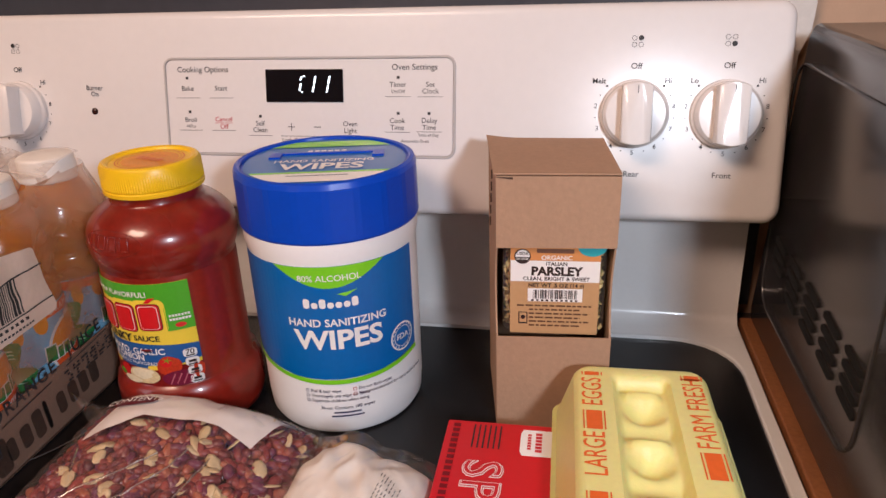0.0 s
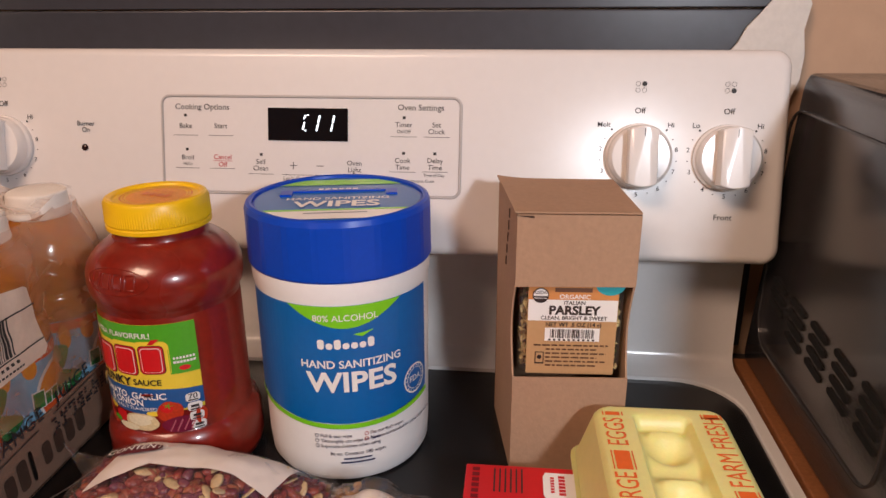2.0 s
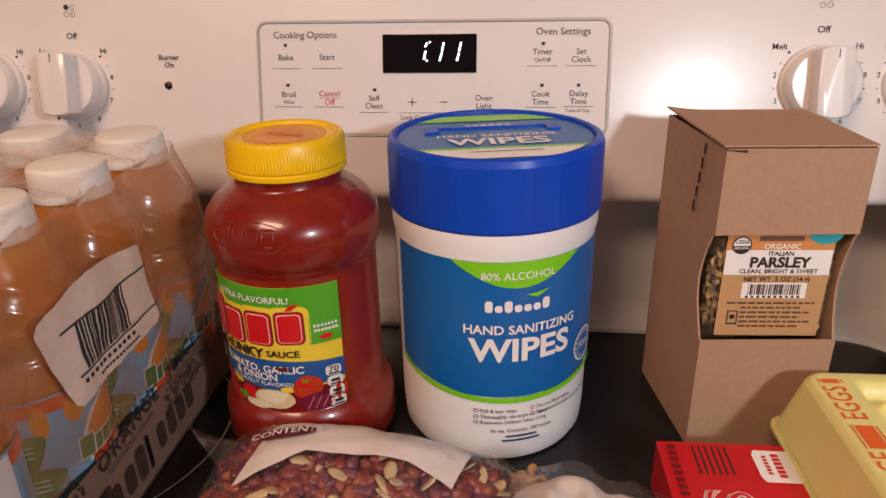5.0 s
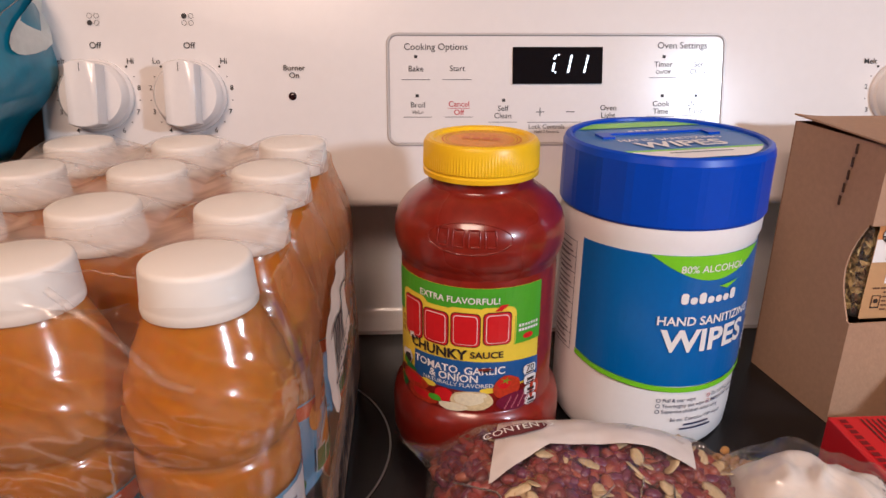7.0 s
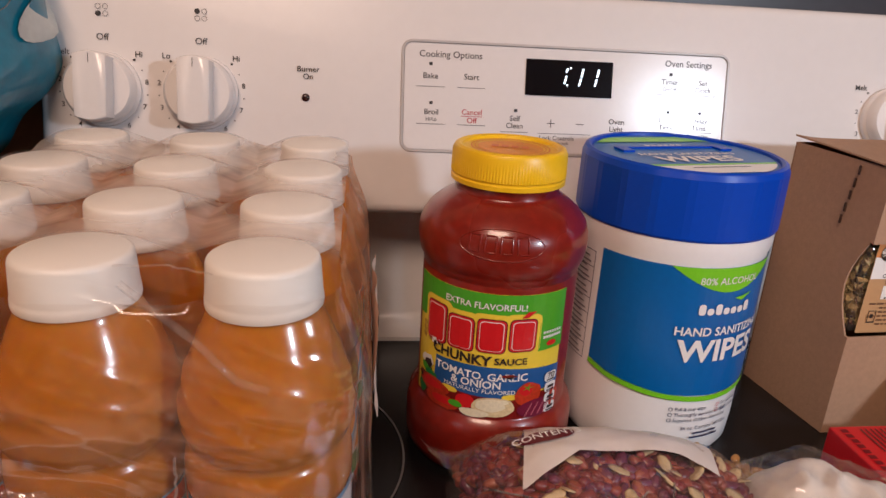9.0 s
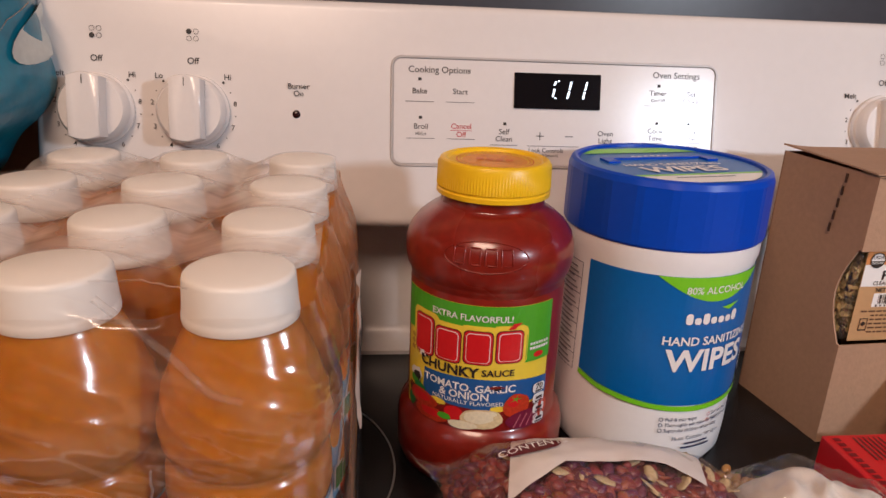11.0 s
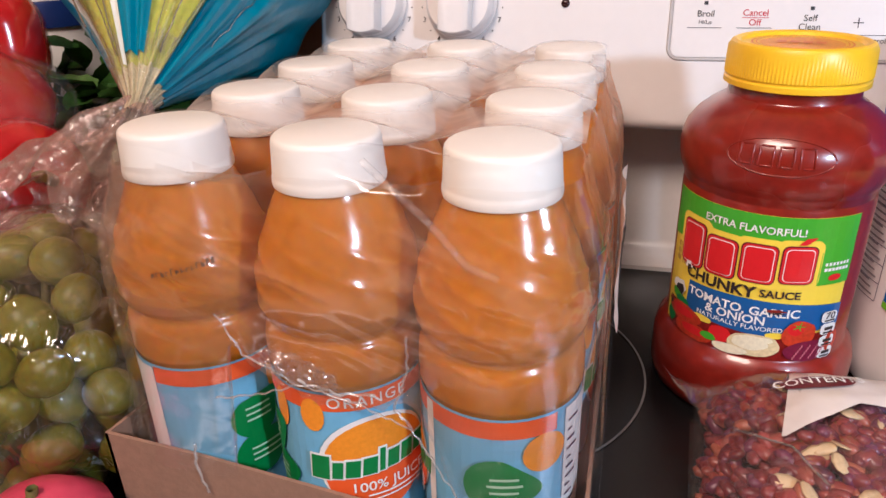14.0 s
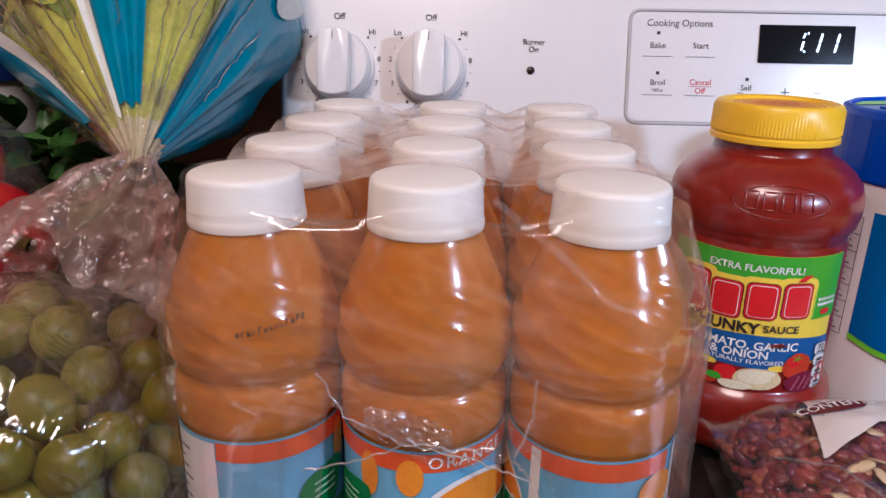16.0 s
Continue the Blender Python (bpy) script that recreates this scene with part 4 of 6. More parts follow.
for k in range(5):
    jwrap("calyx", poly2d([(0.0255 + q * math.cos(1.257 * k + w), 0.0662 + q * 0.8 * math.sin(1.257 * k + w)) for q, w in ((0.0006, -0.9), (0.0040, 0.0), (0.0006, 0.9))]), J_GREEN, 0.0023, jlabel)
for i in range(4):
    y = 0.0705 - 0.0077 * i
    jwrap("fact_chip", chip(0.0365 + 0.0006 * i, 0.0455 + 0.0006 * i, y - 0.0035, y + 0.0035, 0, 0.0022), L_WHITE, 0.0021, jlabel)
    jwrap("fact_print", moved(text2d("70", 0.006, bold=0.008), 0.041, y + 0.0008) if i == 0 else rect2d(0.0385 + 0.0006 * i, 0.0435 + 0.0006 * i, y - 0.0006, y + 0.0014), J_DARK, 0.0025, jlabel)
    jwrap("fact_print", rect2d(0.0380 + 0.0006 * i, 0.0440 + 0.0006 * i, y - 0.0026, y - 0.0016), J_DARK, 0.0025, jlabel)
# torn spots on the label
for k, (x, y, s) in enumerate(((-0.0330, 0.0885, 1.0), (-0.0375, 0.0715, 1.9), (0.0130, 0.0755, 1.0), (-0.0440, 0.0600, 0.8))):
    random.seed(40 + k)
    sh = [(x + s * random.uniform(0.6, 1.3) * (0.0052 if k == 2 else 0.0030) * math.cos(a), y + s * random.uniform(0.5, 1.3) * (0.0012 if k == 2 else 0.0028) * math.sin(a)) for a in [6.283 * i / 11 for i in range(11)]]
    jwrap("tear", poly2d(sh), L_WHITE if k < 2 else SAUCE, 0.0023, jlabel)
    jwrap("tear", poly2d([(px * 0.6 + x * 0.4 + 0.0012, py * 0.7 + y * 0.3 - 0.001) for px, py in sh]), J_DARK, 0.0027, jlabel)
jwrap("side_chips", merge(*[disc2d(0.0022, -0.0445 + 0.003 * (i % 3), 0.0960 - 0.0042 * (i // 3), 6) for i in range(9)]), mat("tan_chip_print", (0.45, 0.26, 0.04), 0.5, vary=0.2), 0.0010, jlabel)
# raised brand relief on the shoulder, plain bars in an oval line


def jar_radius(z):
    """Radius of the jar at the height z; 0.049 below its foot."""
    for (r0, z0), (r1, z1) in zip(JAR[1:], JAR[2:]):
        if z0 <= z <= z1 and z1 > z0:
            return r0 + (r1 - r0) * (z - z0) / (z1 - z0)
    return 0.049


RAISED = [[(-0.0178 + 0.0088 * i, 0.1462), (-0.0178 + 0.0088 * i, 0.1550), (-0.0118 + 0.0088 * i, 0.1550), (-0.0118 + 0.0088 * i, 0.1462), (-0.0178 + 0.0088 * i, 0.1462)] for i in range(4)]
RAISED.append([(0.0235 * math.cos(0.16 * i), 0.1502 + 0.0082 * math.sin(0.16 * i)) for i in range(40)])
for line in RAISED:
    rope = []
    for (x0, z0), (x1, z1) in zip(line, line[1:]):
        for k in range(4):
            x, z = x0 + (x1 - x0) * k / 4, z0 + (z1 - z0) * k / 4
            a = radians(JAIM + 4) + x / 0.049
            rope.append(((jar_radius(z) + 0.0001) * math.cos(a), (jar_radius(z) + 0.0001) * math.sin(a), z))
    smooth(part("relief_bar", strand(rope, 0.0006 if len(line) < 9 else 0.00035), SAUCE, jar_body), 60)

# ---- shrink-wrapped pack of juice bottles ----
pack = thing("juice_bottle_pack", "shrink-wrapped tray of twelve small orange juice bottles with white caps", "drink pack")
BOT = [(0, 0.002), (0.026, 0.002), (0.0300, 0.005), (0.0312, 0.012), (0.0312, 0.0925), (0.0320, 0.0940), (0.0323, 0.0965), (0.0321, 0.1045), (0.0313, 0.1092), (0.0295, 0.1118), (0.0294, 0.1132), (0.0313, 0.1160),
       (0.0328, 0.1208), (0.0329, 0.1268), (0.0318, 0.1345), (0.0296, 0.1425), (0.0268, 0.1505), (0.0241, 0.1570), (0.0220, 0.1617), (0.0205, 0.1648), (0.0198, 0.1670), (0, 0.1670)]


def swirl(a, z):
    """Slanting shallow ribs on the bulb of the bottle."""
    if not 0.118 < z < 0.156:
        return 1.0
    return 1.0 + 0.026 * (1 - abs(math.sin(3.5 * a + 270 * z))) ** 1.7 * math.sin(math.pi * (z - 0.118) / 0.038) ** 0.7


fine = []
for (r0, z0), (r1, z1) in zip(BOT, BOT[1:]):
    k = 8 if 0.110 < z0 < 0.157 else 2 if z0 > 0.09 else 1
    fine += [(r0 + (r1 - r0) * i / k, z0 + (z1 - z0) * i / k) for i in range(k)]
fine.append(BOT[-1])
me_body = smooth(part("bottle", lathe(fine, 96, swirl), JUICE, pack), 60)
cap_p = [(0.0, 0.1655), (0.0203, 0.1655), (0.0211, 0.1660), (0.0213, 0.1672), (0.0212, 0.1695), (0.02095, 0.1701), (0.0209, 0.1712), (0.0202, 0.1838), (0.0199, 0.1852), (0.0192, 0.1861), (0.0182, 0.1866), (0.0, 0.1868)]
smooth(part("cap", lathe([(r, 0.1662 + (z - 0.1655) * 0.883) for r, z in cap_p], 72), CAP_W, me_body), 50)
BR = 0.0313


def bwrap(name, bm, material, lift, parent, a0=-90.0):
    return part(name, bend(bm, BR, lift, a0), material, parent)


C2 = 0.0985
blabel = bwrap("label", rect2d(-C2, C2 - 0.0001, 0.0120, 0.0920), B_SKY, 0.0004, me_body)
bwrap("orange_band", rect2d(-0.0860, C2 - 0.014, 0.0835, 0.0912), B_ORANGE, 0.0008, blabel)
bwrap("white_panel", merge(rect2d(0.0890, 0.0984, 0.0120, 0.0905), rect2d(-0.0985, -0.0865, 0.0120, 0.0905), rect2d(0.0300, 0.0345, 0.0120, 0.0905)), L_WHITE, 0.0008, blabel)
bwrap("panel_print", merge(*[rect2d(0.0905, 0.0975 - 0.002 * (i % 3), 0.016 + 0.0045 * i, 0.0170 + 0.0045 * i) for i in range(16)]), L_NAVY, 0.0011, blabel)
for x, y, rx, ry in ((-0.0350, 0.0790, 0.0040, 0.0095), (-0.0190, 0.0810, 0.0050, 0.0078)):
    bwrap("juice_drip", disc2d(rx, x, y, 16, ry), B_FRUIT, 0.0010, blabel)
bwrap("fruit_rim", disc2d(0.0240, 0.0052, 0.0560, 32), L_WHITE, 0.0010, blabel)
bwrap("fruit_print", disc2d(0.0226, 0.0058, 0.0555, 32), B_FRUIT, 0.0013, blabel)
bwrap("fruit_foot", poly2d([(0.0058 + 0.0222 * math.cos(a), 0.0535 + 0.0222 * math.sin(a)) for a in [math.pi + math.pi * i / 16 for i in range(17)]]), B_ORANGE, 0.0015, blabel)
x = -0.0215
for i, (w, h) in enumerate(((0.0082, 0.0118), (0.0052, 0.0084), (0.0066, 0.0084), (0.0066, 0.0084), (0.0032, 0.0112), (0.0060, 0.0084), (0.0064, 0.0084), (0.0066, 0.0084), (0.0064, 0.0084))):
    z = 0.0505 + 0.0005 * i
    for grow, m, lift in ((0.0008, L_WHITE, 0.0017), (0.0, B_LEAF, 0.0020)):
        bwrap("brand_letter_block", poly2d([(x - grow, z - grow), (x + w - 0.0010 + grow, z - grow), (x + w - 0.0002 + grow, z + h + grow), (x + 0.0008 - grow, z + h + grow)]), m, lift, blabel)
    x += w
bwrap("lettering", moved(text2d("100% JUICE", 0.0068, bold=0.010), 0.0100, 0.0455), L_WHITE, 0.0020, blabel)
bwrap("lettering", moved(text2d("ORANGE", 0.0068, bold=0.006, space=1.2), 0.0030, 0.0874), L_WHITE, 0.0012, blabel)
bwrap("fine_bar", merge(rect2d(0.0, 0.026, 0.0405, 0.0414), rect2d(0.003, 0.024, 0.0382, 0.0390)), L_WHITE, 0.0020, blabel)


def leaf2d(cx, cy, w, h, turn):
    pts = [(w * math.cos(a) * abs(math.cos(a)) ** 0.3, h * math.sin(a) * (1 - 0.35 * math.cos(a))) for a in [2 * math.pi * i / 28 for i in range(28)]]
    return moved(poly2d(pts), cx, cy, 0, turn)


for x, y, w, h, turn in ((-0.0450, 0.0640, 0.0130, 0.0100, 40), (-0.0430, 0.0440, 0.0150, 0.0110, 20), (0.0640, 0.0610, 0.0150, 0.0120, -8)):
    bwrap("leaf_print", leaf2d(x, y, w, h, turn), B_LEAF, 0.0012, blabel)
bwrap("leaf_lettering", merge(*[rect2d(0.058 + 0.001 * (i % 2), 0.071 - 0.0015 * (i % 2), 0.0550 + 0.0032 * i, 0.0562 + 0.0032 * i) for i in range(4)], *[rect2d(-0.051, -0.037, 0.0400 + 0.003 * i, 0.0410 + 0.003 * i) for i in range(3)], *[rect2d(-0.051, -0.040, 0.0610 + 0.003 * i, 0.0620 + 0.003 * i) for i in range(3)]), mat("pale_green_print", (0.45, 0.65, 0.45), 0.5, vary=0), 0.0016, blabel)["kind"] = "stuff"
bwrap("small_fruit", disc2d(0.0088, 0.0795, 0.0755, 20), B_FRUIT, 0.0012, blabel)

me_body["group"] = "juice bottles in the pack"
turns = {(0, 0): 142, (0, 1): 29, (0, 2): 255}
random.seed(21)
first = True
for row in range(4):
    for col in range(3):
        x = -0.3165 + 0.0653 * col + 0.0018 * row
        y = -0.2815 + 0.0640 * row + 0.002 * (1 - col)
        m = pose(x, y, 0, 0, 0, turns.get((row, col), random.choice((20, 100, 170, 250, 300))))
        if first:
            me_body.matrix_basis, first = m, False
        else:
            copy_thing(me_body, m)
random.seed(40)
marks = []
for i in range(13):
    x, z, h = -0.0115 + 0.0018 * i, 0.1345 + 0.0003 * i, random.uniform(0.0016, 0.0026)
    marks += [rect2d(x, x + 0.0005, z, z + h), rect2d(x, x + 0.0013, z + random.choice((0, 0.5, 1)) * h, z + random.choice((0, 0.5, 1)) * h + 0.0005)]
bwrap_date = part("date_print", bend(merge(*marks), 0.0329, 0.0016, -64), mat("brown_date_ink", (0.10, 0.045, 0.015), 0.5, vary=0.1), pack)
bwrap_date.matrix_basis = pose(-0.3165, -0.2795, 0)

# cardboard tray
X0, X1, Y0, Y1 = -0.3515, -0.1480, -0.3175, -0.0540


def tray_side(a, b, heights, thick=0.0016):
    """A tray wall from a to b whose top edge follows the heights."""
    a, b = Vector(a), Vector(b)
    n = len(heights) - 1
    return wall_of(a, b, [(0, 0.0008), (1, 0.0008)] + [(1 - i / n, heights[n - i]) for i in range(n + 1)], thick)


TRAY_KRAFT = mat("brown_tray_cardboard", (0.285, 0.160, 0.105), 0.8, vary=0.14, scale=60, bump=0.2, bump_scale=400)
part("tray_base", box(X0, X1, Y0, Y1, 0.0004, 0.0018), TRAY_KRAFT, pack)
random.seed(2)
part("tray_front", tray_side((X0, Y0), (X1, Y0), [0.058, 0.056, 0.054, 0.051, 0.048, 0.045, 0.0435, 0.043, 0.044, 0.046]), TRAY_KRAFT, pack)
part("tray_right", tray_side((X1, Y0), (X1, Y1), [0.047 + 0.001 * math.sin(i) for i in range(10)]), TRAY_KRAFT, pack)
part("tray_back", tray_side((X1, Y1), (X0, Y1), [0.047] * 4), TRAY_KRAFT, pack)
part("tray_left", tray_side((X0, Y1), (X0, Y0), [0.047] * 3 + [0.058]), TRAY_KRAFT, pack)
SIDE = Matrix(((0, 0, 1, X1 + 0.0006), (1, 0, 0, 0), (0, 1, 0, 0), (0, 0, 0, 1)))
FADED = mat("dark_brown_print", (0.060, 0.026, 0.013), 0.8, vary=0.6, scale=200)
for i, (w, h) in enumerate(((0.0155, 0.0215), (0.0095, 0.014), (0.0115, 0.014), (0.0115, 0.018), (0.005, 0.019), (0.0105, 0.014), (0.0115, 0.014), (0.0115, 0.014), (0.0115, 0.014))):
    y = -0.245 + 0.0126 * i
    part("brand_block", laid(moved(chip(-w * 0.42, w * 0.42, -h * 0.62, h * 0.62, 0, 0.0035), y + w / 2, 0.0165 + 0.0006 * i + h * 0.1, 0, 3), SIDE, 0.0004), FADED, pack)
PRINT = SIDE @ Matrix.Translation((0, 0, 0.0030))
for body, y, z, s in (("ORANGE", -0.2080, 0.0500, 0.0140), ("JUICE", -0.1420, 0.0560, 0.0140)):
    part("film_lettering", laid(moved(text2d(body, s, bold=0.014, space=1.2), y, z, 0, 4), PRINT), INK, pack)
    part("film_rule", laid(moved(rect2d(-0.025, 0.025, -0.0004, 0.0004), y, z - 0.0088, 0, 4), PRINT), INK, pack)
random.seed(14)
dots = []
for z0, y0, n in ((0.0300, -0.1700, 9), (0.0180, -0.2950, 6), (0.0400, -0.3000, 5)):
    for i in range(n):
        for row in range(5):
            for c in range(3):
                if random.random() < 0.55:
                    dots.append(rect2d(y0 + 0.0098 * i + 0.0026 * c, y0 + 0.0098 * i + 0.0026 * c + 0.0024, z0 + 0.0026 * row + 0.0006 * i, z0 + 0.0026 * row + 0.0006 * i + 0.0017))
part("dot_print", laid(merge(*dots), PRINT), INK, pack)["kind"] = "stuff"

# clear film drawn over the caps
FX1, FY0 = X1 + 0.0012, Y0 - 0.0008
caps = [(-0.3165 + 0.0653 * c + 0.0018 * r, -0.2815 + 0.0640 * r + 0.002 * (1 - c)) for r in range(4) for c in range(3)]
CORE = (-0.3165, -0.1802, -0.2836, -0.0872)  # rectangle through the corner bottles' axes


def drape(x, y):
    """Height of the film over the caps."""
    h = 0.1755
    for cx, cy in caps:
        d = math.hypot(x - cx, y - cy)
        if d < 0.060:
            h = max(h, 0.1855 if d < 0.0198 else 0.1855 - 0.60 * (d - 0.0198) + 7.0 * (d - 0.0198) ** 2)
    return h + 0.0002 * noise.noise((x * 40, y * 150, 0.3))


NX, NY = 150, 190
verts, faces = [], []
RT = 0.0205
for j in range(NY + 1):
    for i in range(NX + 1):
        x, y = CORE[0] - RT + (CORE[1] - CORE[0] + 2 * RT) * i / NX, CORE[2] - RT + (CORE[3] - CORE[2] + 2 * RT) * j / NY
        cx, cy = min(max(x, CORE[0]), CORE[1]), min(max(y, CORE[2]), CORE[3])
        d = math.hypot(x - cx, y - cy)
        if d > RT:
            x, y = cx + (x - cx) * RT / d, cy + (y - cy) * RT / d
        verts.append((x, y, drape(x, y)))
for j in range(NY):
    for i in range(NX):
        k = j * (NX + 1) + i
        faces.append((k, k + 1, k + NX + 2, k + NX + 1))
film_top = smooth(part("film_top", from_lists(verts, faces), SHRINK_TOP, pack, "milky clear shrink film with haze painted between the caps"), 180)
# haze painted between the caps behind the front, in place of grazing-view haze
painted_haze = film_top.data.attributes.new("painted_haze", "FLOAT", "POINT")
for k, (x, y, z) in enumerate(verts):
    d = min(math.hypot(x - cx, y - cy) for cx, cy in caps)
    painted_haze.data[k].value = 0.06 + 0.94 * min(max((d - 0.0190) / 0.011, 0), 1) * min(max((y + 0.285) / 0.030, 0), 1)


def torn(x):
    """The ragged lower edge of the film at the front, torn open in the middle."""
    u = min(max((x + 0.285) / 0.095, 0), 1)
    edge = 0.122 - 0.030 * math.sin(math.pi * u) ** 0.7 + 0.004 * noise.noise((x * 200, 0, 0)) - 0.03 * max(0, u - 0.75)
    shut = max(min(max((x + 0.214) / 0.024, 0), 1), min(max((-0.281 - x) / 0.008, 0), 1))
    return edge + (0.047 - edge) * shut * shut * (3 - 2 * shut)


LEVELS = ((0.1872, 0.0206), (0.1800, 0.0214), (0.1700, 0.0230), (0.1600, 0.0268), (0.1500, 0.0304), (0.1420, 0.0325), (0.1300, 0.0338), (0.1180, 0.0339), (0.1050, 0.0339), (0.0920, 0.0338), (0.0750, 0.0340), (0.0580, 0.0350), (0.0460, 0.0362), (0.0060, 0.0364))


def around(r, n=240):
    """Points evenly round the bundle at the distance r from its core."""
    w, h = CORE[1] - CORE[0], CORE[3] - CORE[2]
    q = math.pi * r / 2
    total, out = 2 * (w + h) + 4 * q, []
    legs = ((w, (CORE[0], CORE[2]), (1, 0), -90), (h, (CORE[1], CORE[2]), (0, 1), 0), (w, (CORE[1], CORE[3]), (-1, 0), 90), (h, (CORE[0], CORE[3]), (0, -1), 180))
    for i in range(n):
        s = total * i / n
        for length, at, way, a in legs:
            if s < length:
                out.append((at[0] + way[0] * s + r * math.cos(radians(a)), at[1] + way[1] * s + r * math.sin(radians(a))))
                break
            s -= length
            if s < q:
                b = radians(a + 90 * s / q)
                cx, cy = at[0] + way[0] * length, at[1] + way[1] * length
                out.append((cx + r * math.cos(b), cy + r * math.sin(b)))
                break
            s -= q
    return out


def glint_crease(x, z):
    """Slanting pulled creases of the tight film at the front, 0 to 1."""
    across = z + 0.30 * x
    fold = (1 - abs(noise.noise((x * 22, across * 95, 7.0)))) ** 9 + 0.6 * (1 - abs(noise.noise((x * 40, across * 190, 3.0)))) ** 10
    return min(fold, 1.0) * min(max((z - 0.100) / 0.012, 0), 1) * min(max((0.168 - z) / 0.010, 0), 1)


def bottle_radius(z):
    """Radius of a bottle at the height z."""
    for (r0, z0), (r1, z1) in zip(BOT[1:], BOT[2:]):
        if z0 <= z <= z1 and z1 > z0:
            return r0 + (r1 - r0) * (z - z0) / (z1 - z0)
    return 0.0205


N = 640
LEVELS = [(z0 + (z1 - z0) * i / k, r0 + (r1 - r0) * i / k) for (z0, r0), (z1, r1) in zip(LEVELS, LEVELS[1:]) for k in [8 if 0.09 < z1 < 0.165 else 2] for i in range(k)] + [LEVELS[-1]]
loops = []
for z, r in LEVELS:
    loops.append([(x, y, z) for x, y in around(r, N)])
verts = []
for (z, r), loop in zip(LEVELS, loops):
    for i, (x, y, zz) in enumerate(loop):
        front = y < CORE[2] - 0.02
        w = 0.0007 * noise.noise((x * 60, y * 60, z * 45))
        low_z = torn(x) if front else 0.0
        if z > 0.175:
            zz = min(zz, drape(x, y) - (0.0 if z > 0.185 else 0.0045))
        verts.append((x + (w if abs(x + 0.25) > 0.09 else 0), y + w - (0.0006 * glint_crease(x, z) if front else 0), max(zz, low_z)))
faces = [(j * N + i, j * N + (i + 1) % N, (j + 1) * N + (i + 1) % N, (j + 1) * N + i) for j in range(len(LEVELS) - 1) for i in range(N) if len({round(verts[k][2], 5) for k in (j * N + i, (j + 1) * N + i, j * N + (i + 1) % N, (j + 1) * N + (i + 1) % N)}) > 1]
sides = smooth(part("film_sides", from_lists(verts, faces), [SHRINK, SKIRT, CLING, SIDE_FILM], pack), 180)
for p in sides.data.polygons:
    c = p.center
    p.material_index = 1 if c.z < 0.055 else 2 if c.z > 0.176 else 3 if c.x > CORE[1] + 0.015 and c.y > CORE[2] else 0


# haze painted off the bottles, in patches and as pale lines on creases
painted_haze = sides.data.attributes.new("painted_haze", "FLOAT", "POINT")
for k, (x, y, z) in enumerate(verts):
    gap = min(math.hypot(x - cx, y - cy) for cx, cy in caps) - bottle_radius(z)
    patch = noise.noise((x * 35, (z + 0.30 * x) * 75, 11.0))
    painted_haze.data[k].value = 0.35 + 0.9 * min(max((gap - 0.003) / 0.016, 0), 1) + 0.7 * min(max(patch * 2.2, 0), 1) + 1.4 * (glint_crease(x, z) if y < CORE[2] else 0)


def ragged(pts, seed, amp=0.0012, n=8):
    random.seed(seed)
    out = []
    for a, b in zip(pts, pts[1:]):
        for i in range(n):
            p = Vector(a).lerp(Vector(b), i / n)
            out.append(p + Vector((random.uniform(-amp, amp), random.uniform(-amp, amp) * 0.4, random.uniform(-amp, amp))))
    return out + [Vector(pts[-1])]


YF = FY0 - 0.001
for k, (pts, r) in enumerate(((((-0.285, YF, 0.126), (-0.276, YF, 0.110), (-0.255, YF, 0.099), (-0.232, YF, 0.094), (-0.212, YF, 0.086), (-0.203, YF, 0.070), (-0.191, YF, 0.049)), 0.0005),
                              (((-0.212, YF, 0.125), (-0.213, YF, 0.110), (-0.218, YF, 0.094), (-0.212, YF, 0.086)), 0.0006),
                              (((-0.292, YF, 0.087), (-0.270, YF, 0.093), (-0.255, YF, 0.099)), 0.0005),
                              (((-0.255, YF, 0.101), (-0.240, YF, 0.097), (-0.225, YF, 0.099)), 0.0008),
                              (((-0.306, YF, 0.062), (-0.307, YF, 0.050), (-0.304, YF, 0.036)), 0.0007),
                              (((-0.228, YF + 0.012, 0.183), (-0.205, YF + 0.006, 0.166), (-0.191, YF + 0.002, 0.153), (-0.181, YF + 0.002, 0.149)), 0.0016),
                              (((-0.232, YF + 0.02, 0.186), (-0.214, YF + 0.018, 0.187), (-0.200, YF + 0.018, 0.184)), 0.0004))):
    smooth(part("film_fold", strand(ragged(pts, 60 + k, 0.0003 if k > 4 else 0.0007), r * 0.85), SOFT_LINE if k > 4 else LINE, pack), 60)

# bright crumpled lip of film where the wrap is torn open
CRUMPLE = film("crumpled_bright_film", haze=0.10, gloss=0.20, rough=0.16, bump=0.8, bump_scale=90)
vs = []
for j in range(17):
    for i in range(37):
        p, q = i / 36 * 2 - 1, j / 16 * 2 - 1
        crinkle = 0.0034 * abs(noise.noise((p * 3.2, q * 2.4, 5.0))) + 0.0018 * abs(noise.noise((p * 8, q * 6, 2.0)))
        vs.append((-0.2545 + 0.0150 * p, YF + 0.0010 - crinkle, 0.1055 + 0.0070 * q * (0.45 + 0.55 * math.cos(p * 1.45)) - 0.0042 * p))
smooth(part("film_crumple", from_lists(vs, [(j * 37 + i, j * 37 + i + 1, j * 37 + i + 38, j * 37 + i + 37) for j in range(16) for i in range(36)]), CRUMPLE, pack), 25)

# barcode sticker on the film
KM = Matrix(((0, 0, 1, FX1 + 0.0024), (1, 0, 0, 0), (0, 1, 0, 0), (0, 0, 0, 1)))
PAPER = mat("creased_white_paper", (0.78, 0.61, 0.50), 0.5, vary=0.05, bump=0.5, bump_scale=70)


